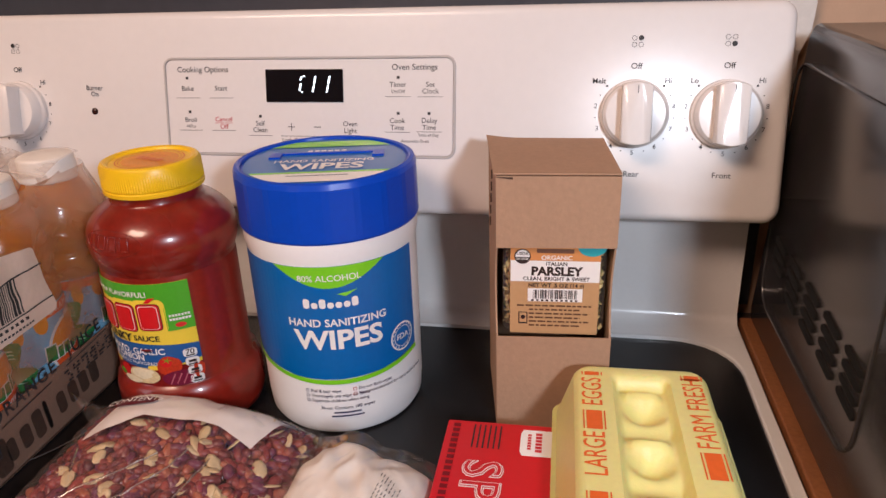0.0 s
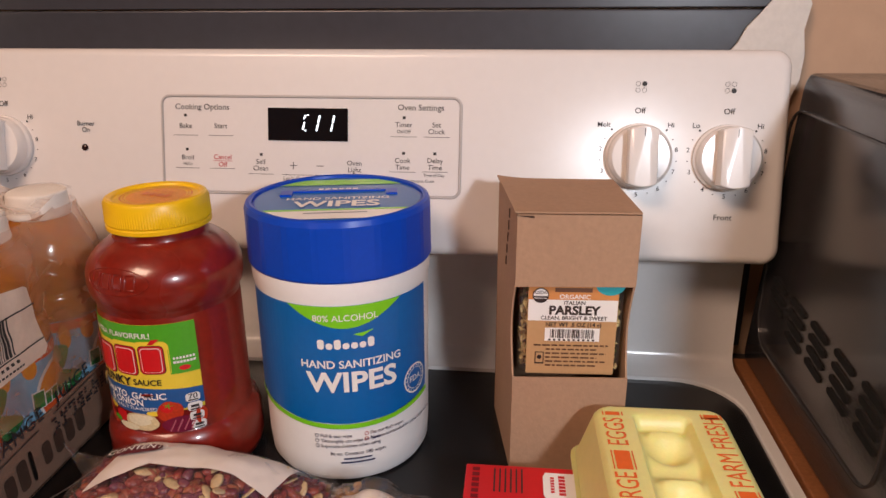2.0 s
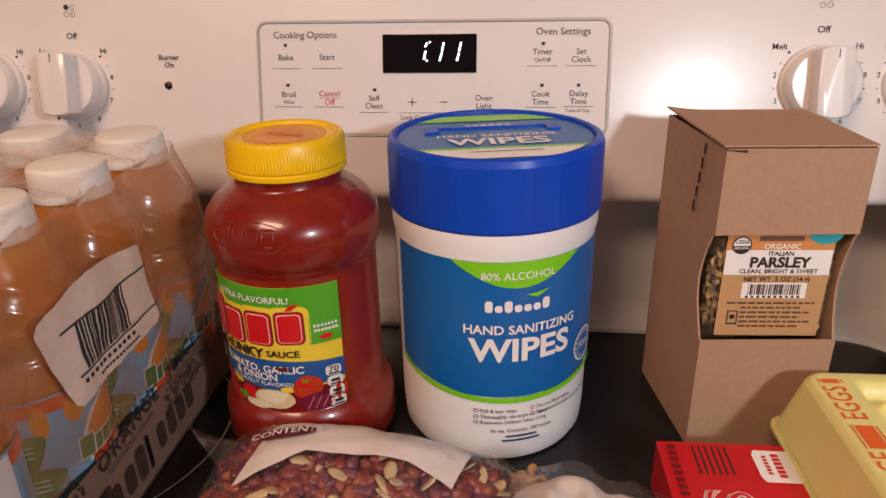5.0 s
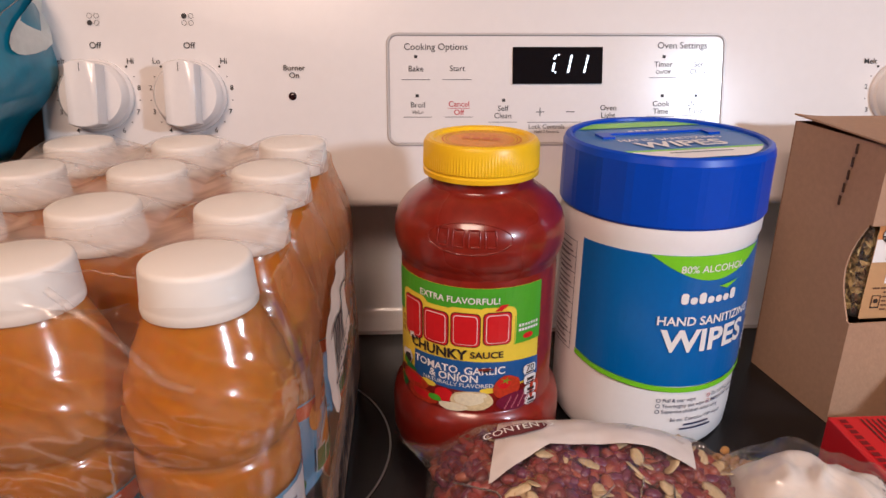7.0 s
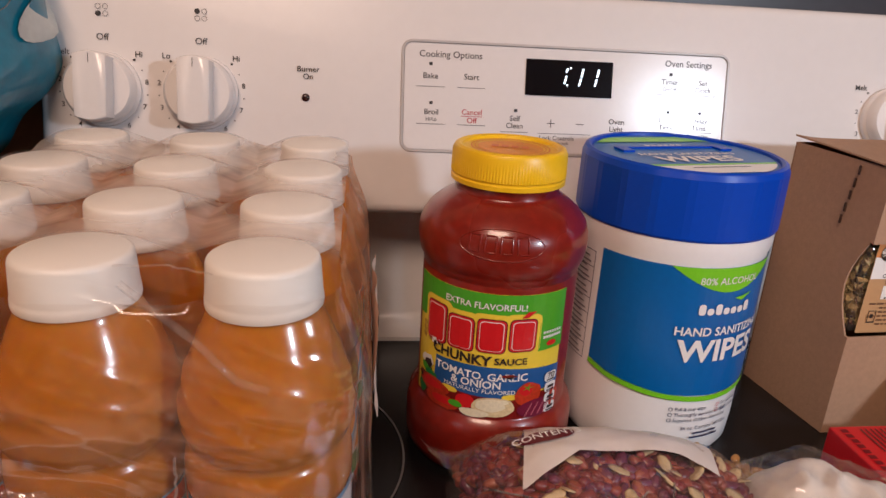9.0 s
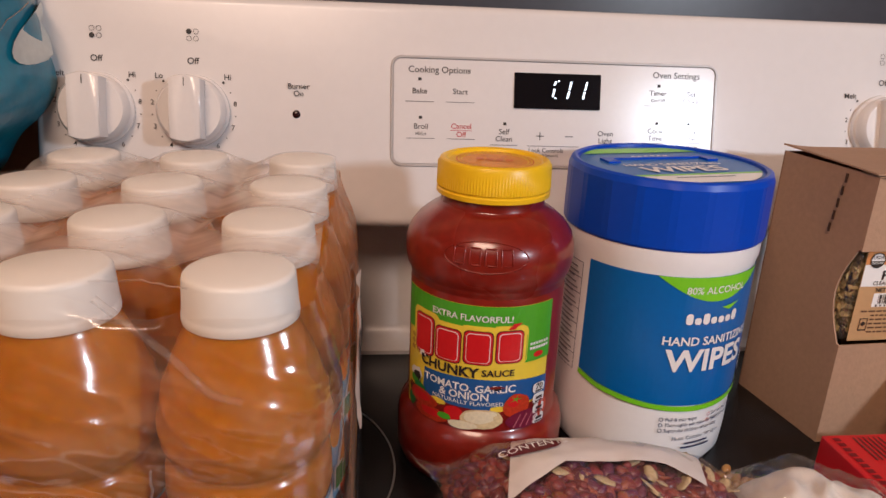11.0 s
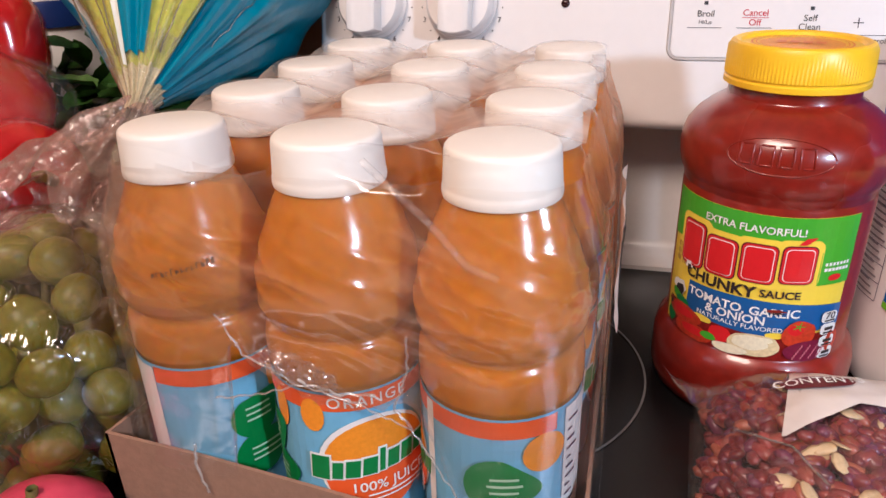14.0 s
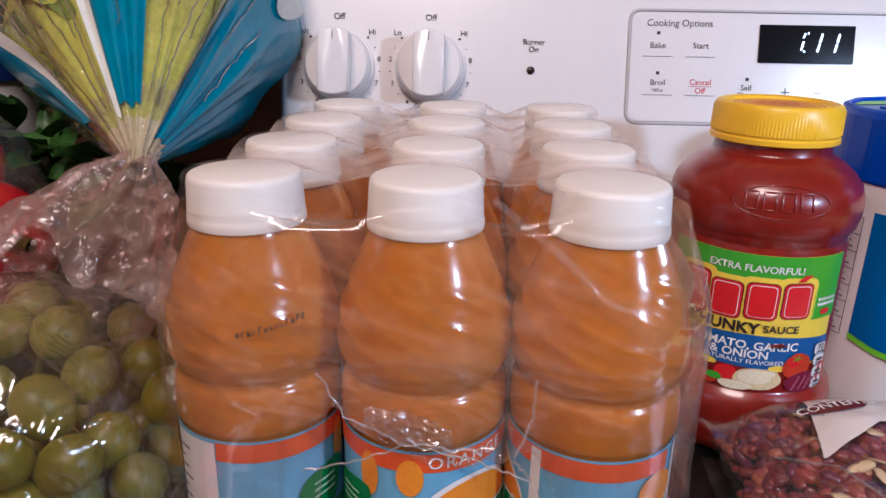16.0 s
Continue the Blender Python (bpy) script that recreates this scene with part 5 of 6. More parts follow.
def on_sticker(name, bm, material, lift, parent, label=""):
    """Flat print laid over the waves of the creased paper; x runs along the pack and y up."""
    chop(bm, 0.003)
    chop(bm, 0.003, 1)
    for v in bm.verts:
        y, z = v.co.x, v.co.y
        v.co.z = lift + 0.0022 * noise.noise((y * 45, z * 30, 1.0)) + 0.0009 * abs(noise.noise((y * 120, z * 60, 4.0)))
        v.co.x += 0.0014 * noise.noise((y * 60, z * 110, 2.0)) if lift > 0 else 0
    return smooth(part(name, laid(bm, KM), material, parent, label), 60)


sticker = on_sticker("sticker", poly2d([(-0.2555, 0.1405), (-0.215, 0.1475), (-0.170, 0.1425), (-0.1665, 0.1400), (-0.1590, 0.0945), (-0.1625, 0.0905), (-0.2410, 0.0880), (-0.2450, 0.0910), (-0.2590, 0.1360)]), PAPER, 0.0, pack, "creased white paper sticker with a barcode")
random.seed(17)
bars, y = [], -0.232
while y < -0.187:
    w = random.choice((0.0008, 0.0012, 0.0018, 0.0024))
    bars.append(rect2d(y, y + w, 0.1030, 0.1275))
    y += w + random.choice((0.0007, 0.0010, 0.0014))
on_sticker("barcode", merge(*bars), INK, 0.0006, sticker)["kind"] = "stuff"
on_sticker("barcode_rule", rect2d(-0.243, -0.163, 0.1275, 0.1286), INK, 0.0006, sticker)
on_sticker("barcode_rule", rect2d(-0.238, -0.160, 0.1012, 0.1022), INK, 0.0006, sticker)
on_sticker("barcode_digits", merge(*[rect2d(-0.235 + 0.0045 * i, -0.2325 + 0.0045 * i, 0.0970, 0.0992) for i in range(11)], *[rect2d(-0.222 + 0.003 * i, -0.220 + 0.003 * i, 0.0928, 0.0942) for i in range(13)]), INK, 0.0006, sticker)

# ---- egg carton ----
eggs = thing("egg_carton", "closed pale yellow foam egg carton with orange lettering", "egg carton", at=pose(0.2645, -0.147, 0, 0, 0, 1.0))
LEN = 0.298


def ring_at(w, y0, y1, z, r):
    return [(x, y, z) for x, y in rounded(w, y0 - y1, r, 5, 0, (y0 + y1) / 2)]


smooth(part("tray", loft([ring_at(0.080, -0.014, -LEN + 0.014, 0.0, 0.010), ring_at(0.088, -0.010, -LEN + 0.010, 0.006, 0.012), ring_at(0.099, -0.003, -LEN + 0.003, 0.030, 0.012),
                          ring_at(0.108, 0.002, -LEN - 0.002, 0.0305, 0.012), ring_at(0.108, 0.002, -LEN - 0.002, 0.0325, 0.012), ring_at(0.09, -0.01, -LEN + 0.01, 0.0325, 0.012)]), EGG, eggs), 40)
verts, faces = [], []
GX, GY = 56, 150


def lid_height(u, v):
    """Height over the lid's plan, u across and v along in metres from its rear edge."""
    e = min((0.0415 - abs(u)) / 0.006, v / 0.006, (LEN - v) / 0.006)
    z = 0.0665 - 0.0045 * (1 - min(max(e, 0), 1)) ** 2
    t = min(max((0.0180 - abs(u)) / 0.004, 0), 1) * min(max((v - 0.013) / 0.006, 0), 1) * min(max((LEN - 0.013 - v) / 0.006, 0), 1)
    z -= 0.0060 * t * t * (3 - 2 * t)
    for k in range(6):
        at = v - 0.0430 - 0.0455 * k
        d = math.hypot(u / 1.10, at) / 0.0125
        if d < 1:
            z -= 0.0085 * (1 - d * d) ** 1.4
        z += 0.0036 * t * math.exp(-((at + 0.0155 - 0.10 * abs(u)) / 0.0036) ** 2) * min(max((0.0125 - abs(u)) / 0.004, 0), 1)
        z -= 0.0030 * t * math.exp(-((at + 0.026) / 0.0065) ** 2)
    return z


for j in range(GY + 1):
    for i in range(GX + 1):
        u, v = -0.0415 + 0.083 * i / GX, LEN * j / GY
        z = lid_height(u, v)
        cu, cv, q = 0.0415 - 0.012, min(max(v, 0.012), LEN - 0.012), 1.0
        if abs(u) > cu and cv != v:
            d = math.hypot(abs(u) - cu, v - cv)
            q = 0.012 * max(abs(u) - cu, abs(v - cv)) / 0.012 / d
            u, v = math.copysign(cu + (abs(u) - cu) * q, u), cv + (v - cv) * q
        verts.append((u, -v, z))
for j in range(GY):
    for i in range(GX):
        k = j * (GX + 1) + i
        faces.append((k, k + GX + 1, k + GX + 2, k + 1))
top_bm = from_lists(verts, faces)
sides = loft([[(x, y, 0.0330) for x, y in rounded(0.102, LEN + 0.006, 0.014, 5, 0, -LEN / 2)], [(x, y, 0.036) for x, y in rounded(0.100, LEN + 0.005, 0.014, 5, 0, -LEN / 2)], [(x, y, 0.0605) for x, y in rounded(0.0840, LEN + 0.001, 0.0125, 5, 0, -LEN / 2)], [(x, y, 0.0622) for x, y in rounded(0.0828, LEN - 0.0002, 0.0120, 5, 0, -LEN / 2)]], False, False)
lid_e = smooth(part("lid", merge(top_bm, sides), EGG, eggs), 50)
EM = Matrix(((0, -1, 0, 0), (1, 0, 0, 0), (0, 0, 1, 0.0669), (0, 0, 0, 1)))


def egg_word(body, run, across, size):
    return part("lettering", laid(moved(text2d(body, size, bold=0.0, squeeze=0.70), run, across), EM), EGG_INK, lid_e)


egg_word("EGGS", -0.0330, 0.0300, 0.0175)
egg_word("LARGE", -0.0905, 0.0300, 0.0175)
egg_word("FARM FRESH", -0.0470, -0.0310, 0.0175)
egg_word("FARM FRESH", -0.2000, -0.0310, 0.0175)
egg_word("EGGS", -0.1750, 0.0300, 0.0175)
for x0, x1, y in ((-0.0155, -0.0115, 0.0300), (-0.0700, -0.0525, 0.0300), (-0.0160, -0.0105, -0.0310), (-0.1050, -0.0840, -0.0310), (-0.1420, -0.1200, 0.0300)):
    part("ink_block", laid(rect2d(x0, x1, y - 0.0045, y + 0.0045), EM), EGG_INK, lid_e)
    part("ink_rule", laid(merge(rect2d(x0, x1, y - 0.0064, y - 0.0056), rect2d(x0, x1, y + 0.0056, y + 0.0064)), EM), EGG_INK, lid_e)

# ---- red pasta carton ----
pasta = thing("pasta_carton", "flat red pasta carton with white lettering lying on the cooktop", "carton", at=pose(0.1778, -0.1740, 0.0, 0, 0, 0.5))
part("carton", box(-0.0345, 0.0345, -0.262, 0.0, 0.0004, 0.0322, 0.0009), RED_BOX, pasta)
QM = Matrix(((0, 1, 0, 0), (-1, 0, 0, 0), (0, 0, 1, 0.0324), (0, 0, 0, 1)))


def carton_word(name, bm, m, lift=0.0003):
    return part(name, laid(bm, QM, lift), m, pasta)


def outline_word(body, run, across, size):
    """Letters drawn in three thin lines."""
    for grow, m, lift in ((0.034, L_WHITE, 0.0003), (0.018, RED_BOX, 0.0006), (0.004, L_WHITE, 0.0009), (-0.012, RED_BOX, 0.0012)):
        carton_word("lettering", moved(text2d(body, size, "LEFT", grow, 1.12), run, across), m, lift)


outline_word("SPAGHETTI", 0.0385, -0.0080, 0.0330)
badge = [(0.0060, 0.0155), (0.0100, 0.0140), (0.0270, 0.0140), (0.0310, 0.0155), (0.0310, 0.0335), (0.0060, 0.0335)]
carton_word("brand_badge", poly2d(badge), L_WHITE)
carton_word("brand_block", merge(*[rect2d(0.0090 + 0.0032 * i, 0.0114 + 0.0032 * i, 0.0235, 0.0275) for i in range(6)], *[rect2d(0.0105 + 0.0026 * i, 0.0123 + 0.0026 * i, 0.0185, 0.0208) for i in range(6)]), RED_BOX, 0.0006)
for i in range(6):
    carton_word("dark_rule", rect2d(0.0040, 0.0270, -0.0165 + 0.0034 * i, -0.0155 + 0.0034 * i), J_DARK)
MAROON_INK = mat("dark_red_ink", (0.16, 0.002, 0.006), 0.5, vary=0.05)
for i in range(14):
    carton_word("small_print", rect2d(0.0040 + 0.0052 * i, 0.0074 + 0.0052 * i, -0.0300, -0.0255), MAROON_INK)
part("side_print", laid(merge(*[rect2d(-0.03 - 0.006 * i, -0.034 - 0.006 * i, 0.012, 0.018) for i in range(14)]), Matrix(((0, 0, 1, -0.0348), (1, 0, 0, 0), (0, 1, 0, 0), (0, 0, 0, 1))), 0), MAROON_INK, pasta)

# ---- bag of dried beans ----
BEAN_AT = pose(-0.0150, -0.2640, 0.0, 0, 0, -4)
BA, BB, BH = 0.0870, 0.0760, 0.0590


def bean_top(u, v):
    lean = 0.60 + 0.40 * (v + 1) / 2
    return 0.004 + BH * lean * max(0.0, 1 - abs(u) ** 2.6) ** 0.55 * max(0.0, 1 - abs(v) ** (5.0 if v > 0 else 2.2)) ** 0.55 * (1 + 0.06 * noise.noise((u * 2.2, v * 2.2, 4.0))) - 0.006 * u


beans = thing("bean_bag", "clear bag of red beans and sliced almonds, white label", "food bag", at=BEAN_AT)
BEAN = bpy.data.materials.new("dried_bean_skin")
BEAN.use_nodes = True
nt = BEAN.node_tree
geo, ramp = nt.nodes.new("ShaderNodeNewGeometry"), nt.nodes.new("ShaderNodeValToRGB")
ramp.color_ramp.interpolation = "CONSTANT"
stops = ((0.0, (0.15, 0.020, 0.026)), (0.22, (0.22, 0.034, 0.034)), (0.42, (0.15, 0.030, 0.065)), (0.60, (0.28, 0.055, 0.038)), (0.74, (0.10, 0.018, 0.026)), (0.80, (0.34, 0.09, 0.06)), (0.86, (0.30, 0.05, 0.045)), (0.94, (0.36, 0.10, 0.055)))
el = ramp.color_ramp.elements
while len(el) < len(stops):
    el.new(0.5)
for e, (pos, c) in zip(el, stops):
    e.position, e.color = pos, (*c, 1)
nt.links.new(geo.outputs["Random Per Island"], ramp.inputs[0])
nt.links.new(ramp.outputs[0], nt.nodes["Principled BSDF"].inputs["Base Color"])
nt.nodes["Principled BSDF"].inputs["Roughness"].default_value = 0.33


def scatter(n, seed, size, place, fat=0.5, wide=0.58, tip=0.7):
    """Many small bean-shaped bodies, joined."""
    rng = random.Random(seed)
    V, F = [], []
    rings, seg = 4, 7
    for _ in range(n):
        c, nrm = place(rng)
        e = Euler((rng.uniform(-tip, tip), rng.uniform(-tip, tip), rng.uniform(0, 6.3))).to_matrix()
        s = size * rng.uniform(0.8, 1.15)
        k = len(V)
        V.append(c + e @ Vector((s, 0, 0)))
        for r in range(1, rings):
            a = math.pi * r / rings
            for q in range(seg):
                b = 2 * math.pi * q / seg
                V.append(c + e @ Vector((s * math.cos(a), wide * s * math.sin(a) * math.cos(b) + (0.16 * s * math.cos(a) ** 2 if fat > 0.3 else 0), fat * s * math.sin(a) * math.sin(b))))
        V.append(c + e @ Vector((-s, 0, 0)))
        last = len(V) - 1
        for q in range(seg):
            F.append((k, k + 1 + q, k + 1 + (q + 1) % seg))
            F.append((last, k + 1 + (rings - 2) * seg + (q + 1) % seg, k + 1 + (rings - 2) * seg + q))
            for r in range(rings - 2):
                x = k + 1 + r * seg
                F.append((x + q, x + seg + q, x + seg + (q + 1) % seg, x + (q + 1) % seg))
    me = bpy.data.meshes.new("beans")
    me.from_pydata([tuple(v) for v in V], [], F)
    me.polygons.foreach_set("use_smooth", [True] * len(me.polygons))
    return me


def bean_place(rng):
    while True:
        u, v = rng.uniform(-0.97, 0.97), rng.uniform(-0.97, 0.97)
        h = bean_top(u, v)
        if h > 0.012:
            return Vector((u * BA, v * BB, max(h - 0.0035 - rng.random() ** 2 * 0.009, 0.004))), None


me = scatter(2100, 4, 0.0063, bean_place)
me.materials.append(BEAN)
ob = new("dried_beans", me)
ob.parent = beans
ob["kind"] = "stuff"


def almond_place(rng):
    while True:
        u, v = 0.95 - 1.6 * rng.random() ** 1.3, rng.uniform(-0.95, 0.95)
        h = bean_top(u, v)
        if h > 0.014:
            return Vector((u * BA, v * BB, h - rng.random() * 0.0025)), None


me = scatter(105, 9, 0.0064, almond_place, 0.11, 0.62, 0.6)
me.materials.append(mat("sliced_almond", (0.62, 0.46, 0.26), 0.5, vary=0.2, scale=150))
ob = new("almond_slices", me)
ob.parent = beans
ob["kind"] = "stuff"


def sheet(fn, u0, u1, v0, v1, nu, nv):
    verts = [fn(u0 + (u1 - u0) * i / nu, v0 + (v1 - v0) * j / nv) for j in range(nv + 1) for i in range(nu + 1)]
    faces = [(j * (nu + 1) + i, j * (nu + 1) + i + 1, (j + 1) * (nu + 1) + i + 1, (j + 1) * (nu + 1) + i) for j in range(nv) for i in range(nu)]
    return from_lists(verts, faces)


def bean_film(u, v):
    w = 0.0022 * noise.noise((u * 7, v * 7, 1.0)) + 0.0012 * noise.noise((u * 19, v * 19, 2.0))
    return (u * BA * 1.03, v * BB * 1.03, bean_top(u * 0.985, v * 0.985) + 0.0022 + w)


smooth(part("film", sheet(bean_film, -1, 1, -1, 1, 70, 60), BAG, beans), 180)
part("film_under", sheet(lambda u, v: (u * BA * 1.03, v * BB * 1.03, 0.0012), -1, 1, -1, 1, 4, 4), BAG, beans)
# pinched ear at the corner
ear = [(-0.078, 0.045, 0.018), (-0.108, 0.060, 0.045), (-0.098, 0.070, 0.028), (-0.055, 0.068, 0.036)]
smooth(part("corner_ear", sheet(lambda u, v: tuple((Vector(ear[0]).lerp(Vector(ear[1]), u)).lerp(Vector(ear[3]).lerp(Vector(ear[2]), u), v) + Vector((0, 0, 0.002 * noise.noise((u * 6, v * 6, 0))))), 0, 1, 0, 1, 10, 8), BAG, beans), 180)


def glint_strand(path, name="glint_crease"):
    """A thin strand over the beans, along (u, v) points, standing in for a lamp glint on a film fold."""
    pts = [Vector((u * BA, v * BB, bean_top(u, v) + 0.0046)) for u, v in path]
    return smooth(part(name, strand(ragged(pts, 5, 0.0004, 5), 0.00055), GLINT_FILM, beans), 60)


# milky gloss for strands added as highlights along the folds
GLINT_FILM = film("glint_strand_film", haze=0.16, gloss=0.34, rough=0.16, bump=0.3, bump_scale=60)
glint_strand(((-0.62, -0.62), (-0.40, -0.36), (-0.12, -0.10), (0.02, 0.06)))
glint_strand(((-0.28, -0.50), (-0.02, -0.30), (0.14, -0.02), (0.20, 0.16)))
glint_strand(((0.22, -0.42), (0.32, -0.10), (0.36, 0.14)))
glint_strand(((-0.86, 0.30), (-0.62, 0.06), (-0.50, -0.20)))


def on_bag(u, v):
    return (u * BA, v * BB, bean_top(u, v) + 0.0042 + 0.0008 * noise.noise((u * 8, v * 8, 6.0)))


def low_edge(u):
    """The near edge of the strip, hanging down at both ends."""
    return 0.42 - 0.25 * min(max((-0.30 - u) / 0.34, 0), 1) ** 0.9 - 0.08 * max(0.0, (u - 0.30) / 0.4)


STRIP = mat("white_label_film", (0.68, 0.61, 0.57), 0.32, vary=0.05, scale=40, bump=0.25, bump_scale=60)
strip = smooth(part("label_strip", sheet(lambda u, t: on_bag(u + 0.10 * t, low_edge(u) + (0.93 - low_edge(u)) * t - 0.05 * u * u), -0.66, 0.55, 0, 1, 60, 24), STRIP, beans, "milky white printed strip"), 180)


def print_on_bag(bm, m, lift, name, u0=-0.47, v0=0.58, turn=10):
    chop(bm, 0.004)
    c, s = math.cos(radians(turn)), math.sin(radians(turn))
    for q in bm.verts:
        u, v = u0 + (q.co.x * c - q.co.y * s) / BA, v0 + (q.co.x * s + q.co.y * c) / BB
        q.co = Vector(on_bag(u, v)) + Vector((0, 0, lift))
    return part(name, bm, m, strip)


print_on_bag(disc2d(0.0155, 0, 0, 24, 0.0052), MAROON, 0.0014, "print_oval")
print_on_bag(text2d("CONTENTS", 0.0072, bold=0.010), L_WHITE, 0.0022, "lettering")

# ---- bag of white flour ----
flour = thing("flour_bag", "small clear bag of white flour lying on the cooktop", "food bag", at=pose(0.0960, -0.2640, 0.0, 0, 0, -9))
POWDER = mat("white_flour", (0.74, 0.67, 0.61), 0.9, vary=0.05, scale=60, bump=0.3, bump_scale=80)


def flour_top(u, v):
    return 0.003 + 0.050 * (0.66 + 0.34 * (v + 1) / 2) * max(0.0, 1 - abs(u) ** 2.6) ** 0.55 * max(0.0, 1 - abs(v) ** (4.0 if v > 0 else 2.2)) ** 0.55 * (1 + 0.16 * noise.noise((u * 1.7 + 3, v * 1.7, 2.0)) - 0.22 * abs(noise.noise((u * 2.6, v * 2.6, 3.0))) + 0.08)


smooth(part("flour", sheet(lambda u, v: (u * 0.0455, v * 0.054, flour_top(u, v)), -1, 1, -1, 1, 40, 40), POWDER, flour), 180)
smooth(part("film", sheet(lambda u, v: (u * 0.0475, v * 0.0555 + 0.002, flour_top(u * 0.95, v * 0.92) + 0.0028 + 0.0022 * noise.noise((u * 6, v * 6, 8.0)) + 0.001 * noise.noise((u * 17, v * 17, 8.0))), -1, 1, -1, 1, 60, 60), BAG, flour), 180)
SUGAR = mat("light_brown_sugar", (0.50, 0.27, 0.09), 0.8, vary=0.25, scale=200)
me = scatter(150, 71, 0.0030, lambda r: (Vector((-0.033 + r.gauss(0, 0.007), 0.057 + r.gauss(0, 0.006), 0.006 + 0.016 * r.random())), None), 0.8, 0.9, 1.5)
me.materials.append(SUGAR)
ob = new("brown_sugar", me)
ob.parent = flour
ob["kind"] = "stuff"
ob["label"] = "crumbs of light brown sugar in the twist of the bag"
fine_print = []
for i in range(7):
    for k in range(9):
        x, y = 0.0215 + 0.0017 * i, -0.012 + 0.0030 * k
        if (i * 5 + k * 3) % 7:
            z = flour_top(x / 0.0455, y / 0.054) + 0.0052
            fine_print.append(from_lists([(x, y, z), (x + 0.0006, y, z), (x + 0.0006, y + 0.0022, z), (x, y + 0.0022, z)], [range(4)]))
part("film_print", merge(*fine_print), INK, flour)["kind"] = "stuff"
random.seed(9)
gather = [(-0.050, 0.020, 0.018), (-0.070, 0.066, 0.030), (-0.010, 0.062, 0.022), (0.048, 0.050, 0.010)]
smooth(part("gathered_film", sheet(lambda u, v: tuple(Vector(gather[0]).lerp(Vector(gather[1]), v).lerp(Vector(gather[3]).lerp(Vector(gather[2]), v), u) + Vector((0, 0, 0.006 * noise.noise((u * 5, v * 4, 1.0)) + 0.002 * noise.noise((u * 16, v * 9, 1.0))))), 0, 1, 0, 1, 40, 20), BAG, flour), 180)

# ---- produce on the counter ----
GRAPE = mat("green_grape_skin", (0.225, 0.200, 0.010), 0.42, vary=0.34, scale=90, sub=0.9, depth=0.010)
STEM = mat("green_stem", (0.16, 0.15, 0.04), 0.6)
grapes = thing("grape_bag", "clear plastic bag of pale green grapes on the counter", "grapes", at=pose(-0.4150, -0.2700, -0.006))
rng = random.Random(33)
spots = []
tries = 0
while len(spots) < 190 and tries < 14000:
    tries += 1
    p = Vector((rng.uniform(-0.062, 0.062), rng.uniform(-0.062, 0.062), rng.uniform(0.012, 0.122)))
    q = Vector((p.x / 0.064, p.y / 0.066, (p.z - 0.058) / 0.068))
    if q.length < 1 and all((p - s).length > 0.0200 for s in spots):
        spots.append(p)
gm = lathe([(0, -0.0140), (0.0058, -0.0127), (0.0098, -0.0085), (0.0119, -0.002), (0.0119, 0.003), (0.0100, 0.0085), (0.0060, 0.0125), (0.0022, 0.0138), (0, 0.0134)], 18)
grape = smooth(part("grape", gm, GRAPE, grapes), 180)
for i, p in enumerate(spots):
    m = Matrix.LocRotScale(p, Euler((rng.uniform(-1.2, 1.2), rng.uniform(-1.2, 1.2), rng.uniform(0, 6))), Vector((1, 1, 1)) * rng.uniform(0.80, 0.98))
    if i == 0:
        grape.matrix_basis = m
    else:
        g = new("grape", grape.data)
        g.parent, g.matrix_basis = grapes, m
part("stem", strand([(0, 0, 0.02), (0.008, 0.004, 0.05), (-0.004, 0.0, 0.08), (0.004, 0.002, 0.11)], 0.0022), STEM, grapes)


def blob_film(r, seed, n=40, amp=0.10):
    """A crumpled bag round an ellipsoid."""
    bm = bmesh.new()
    bmesh.ops.create_icosphere(bm, subdivisions=5, radius=1)
    for v in bm.verts:
        d = v.co.copy()
        k = 1 + amp * noise.noise(d * 2.3 + Vector((seed, 0, 0))) + amp * 0.55 * abs(noise.noise(d * 5.5 + Vector((0, seed, 0)))) + amp * 0.3 * noise.noise(d * 13)
        v.co = Vector((d.x * r[0], d.y * r[1], d.z * r[2])) * k
    return bm


bag = smooth(part("film", blob_film((0.073, 0.074, 0.071), 3.0), film("grape_bag_film", haze=0.045, gloss=0.20, rough=0.09, bump=1.0, bump_scale=55, milky=(0.55, 0.46, 0.26), stretch=(1.6, 1, 0.5)), grapes), 180)
bag.location = (0, 0, 0.066)

# black produce tray that the lettuce and peppers lie on
tray = thing("produce_tray", "black plastic produce tray under the bagged vegetables", "tray", at=pose(-0.490, -0.085, -0.0055))
T_BLACK = mat("black_tray_plastic", (0.016, 0.014, 0.013), 0.35, vary=0.25, scale=60)
smooth(part("shell", loft([ring_at(0.19, 0.115, -0.075, 0.0, 0.012), ring_at(0.21, 0.125, -0.085, 0.118, 0.012), ring_at(0.218, 0.129, -0.089, 0.118, 0.012), ring_at(0.218, 0.129, -0.089, 0.1205, 0.012), ring_at(0.206, 0.122, -0.083, 0.1205, 0.012), ring_at(0.19, 0.114, -0.075, 0.105, 0.012)]), T_BLACK, tray), 40)

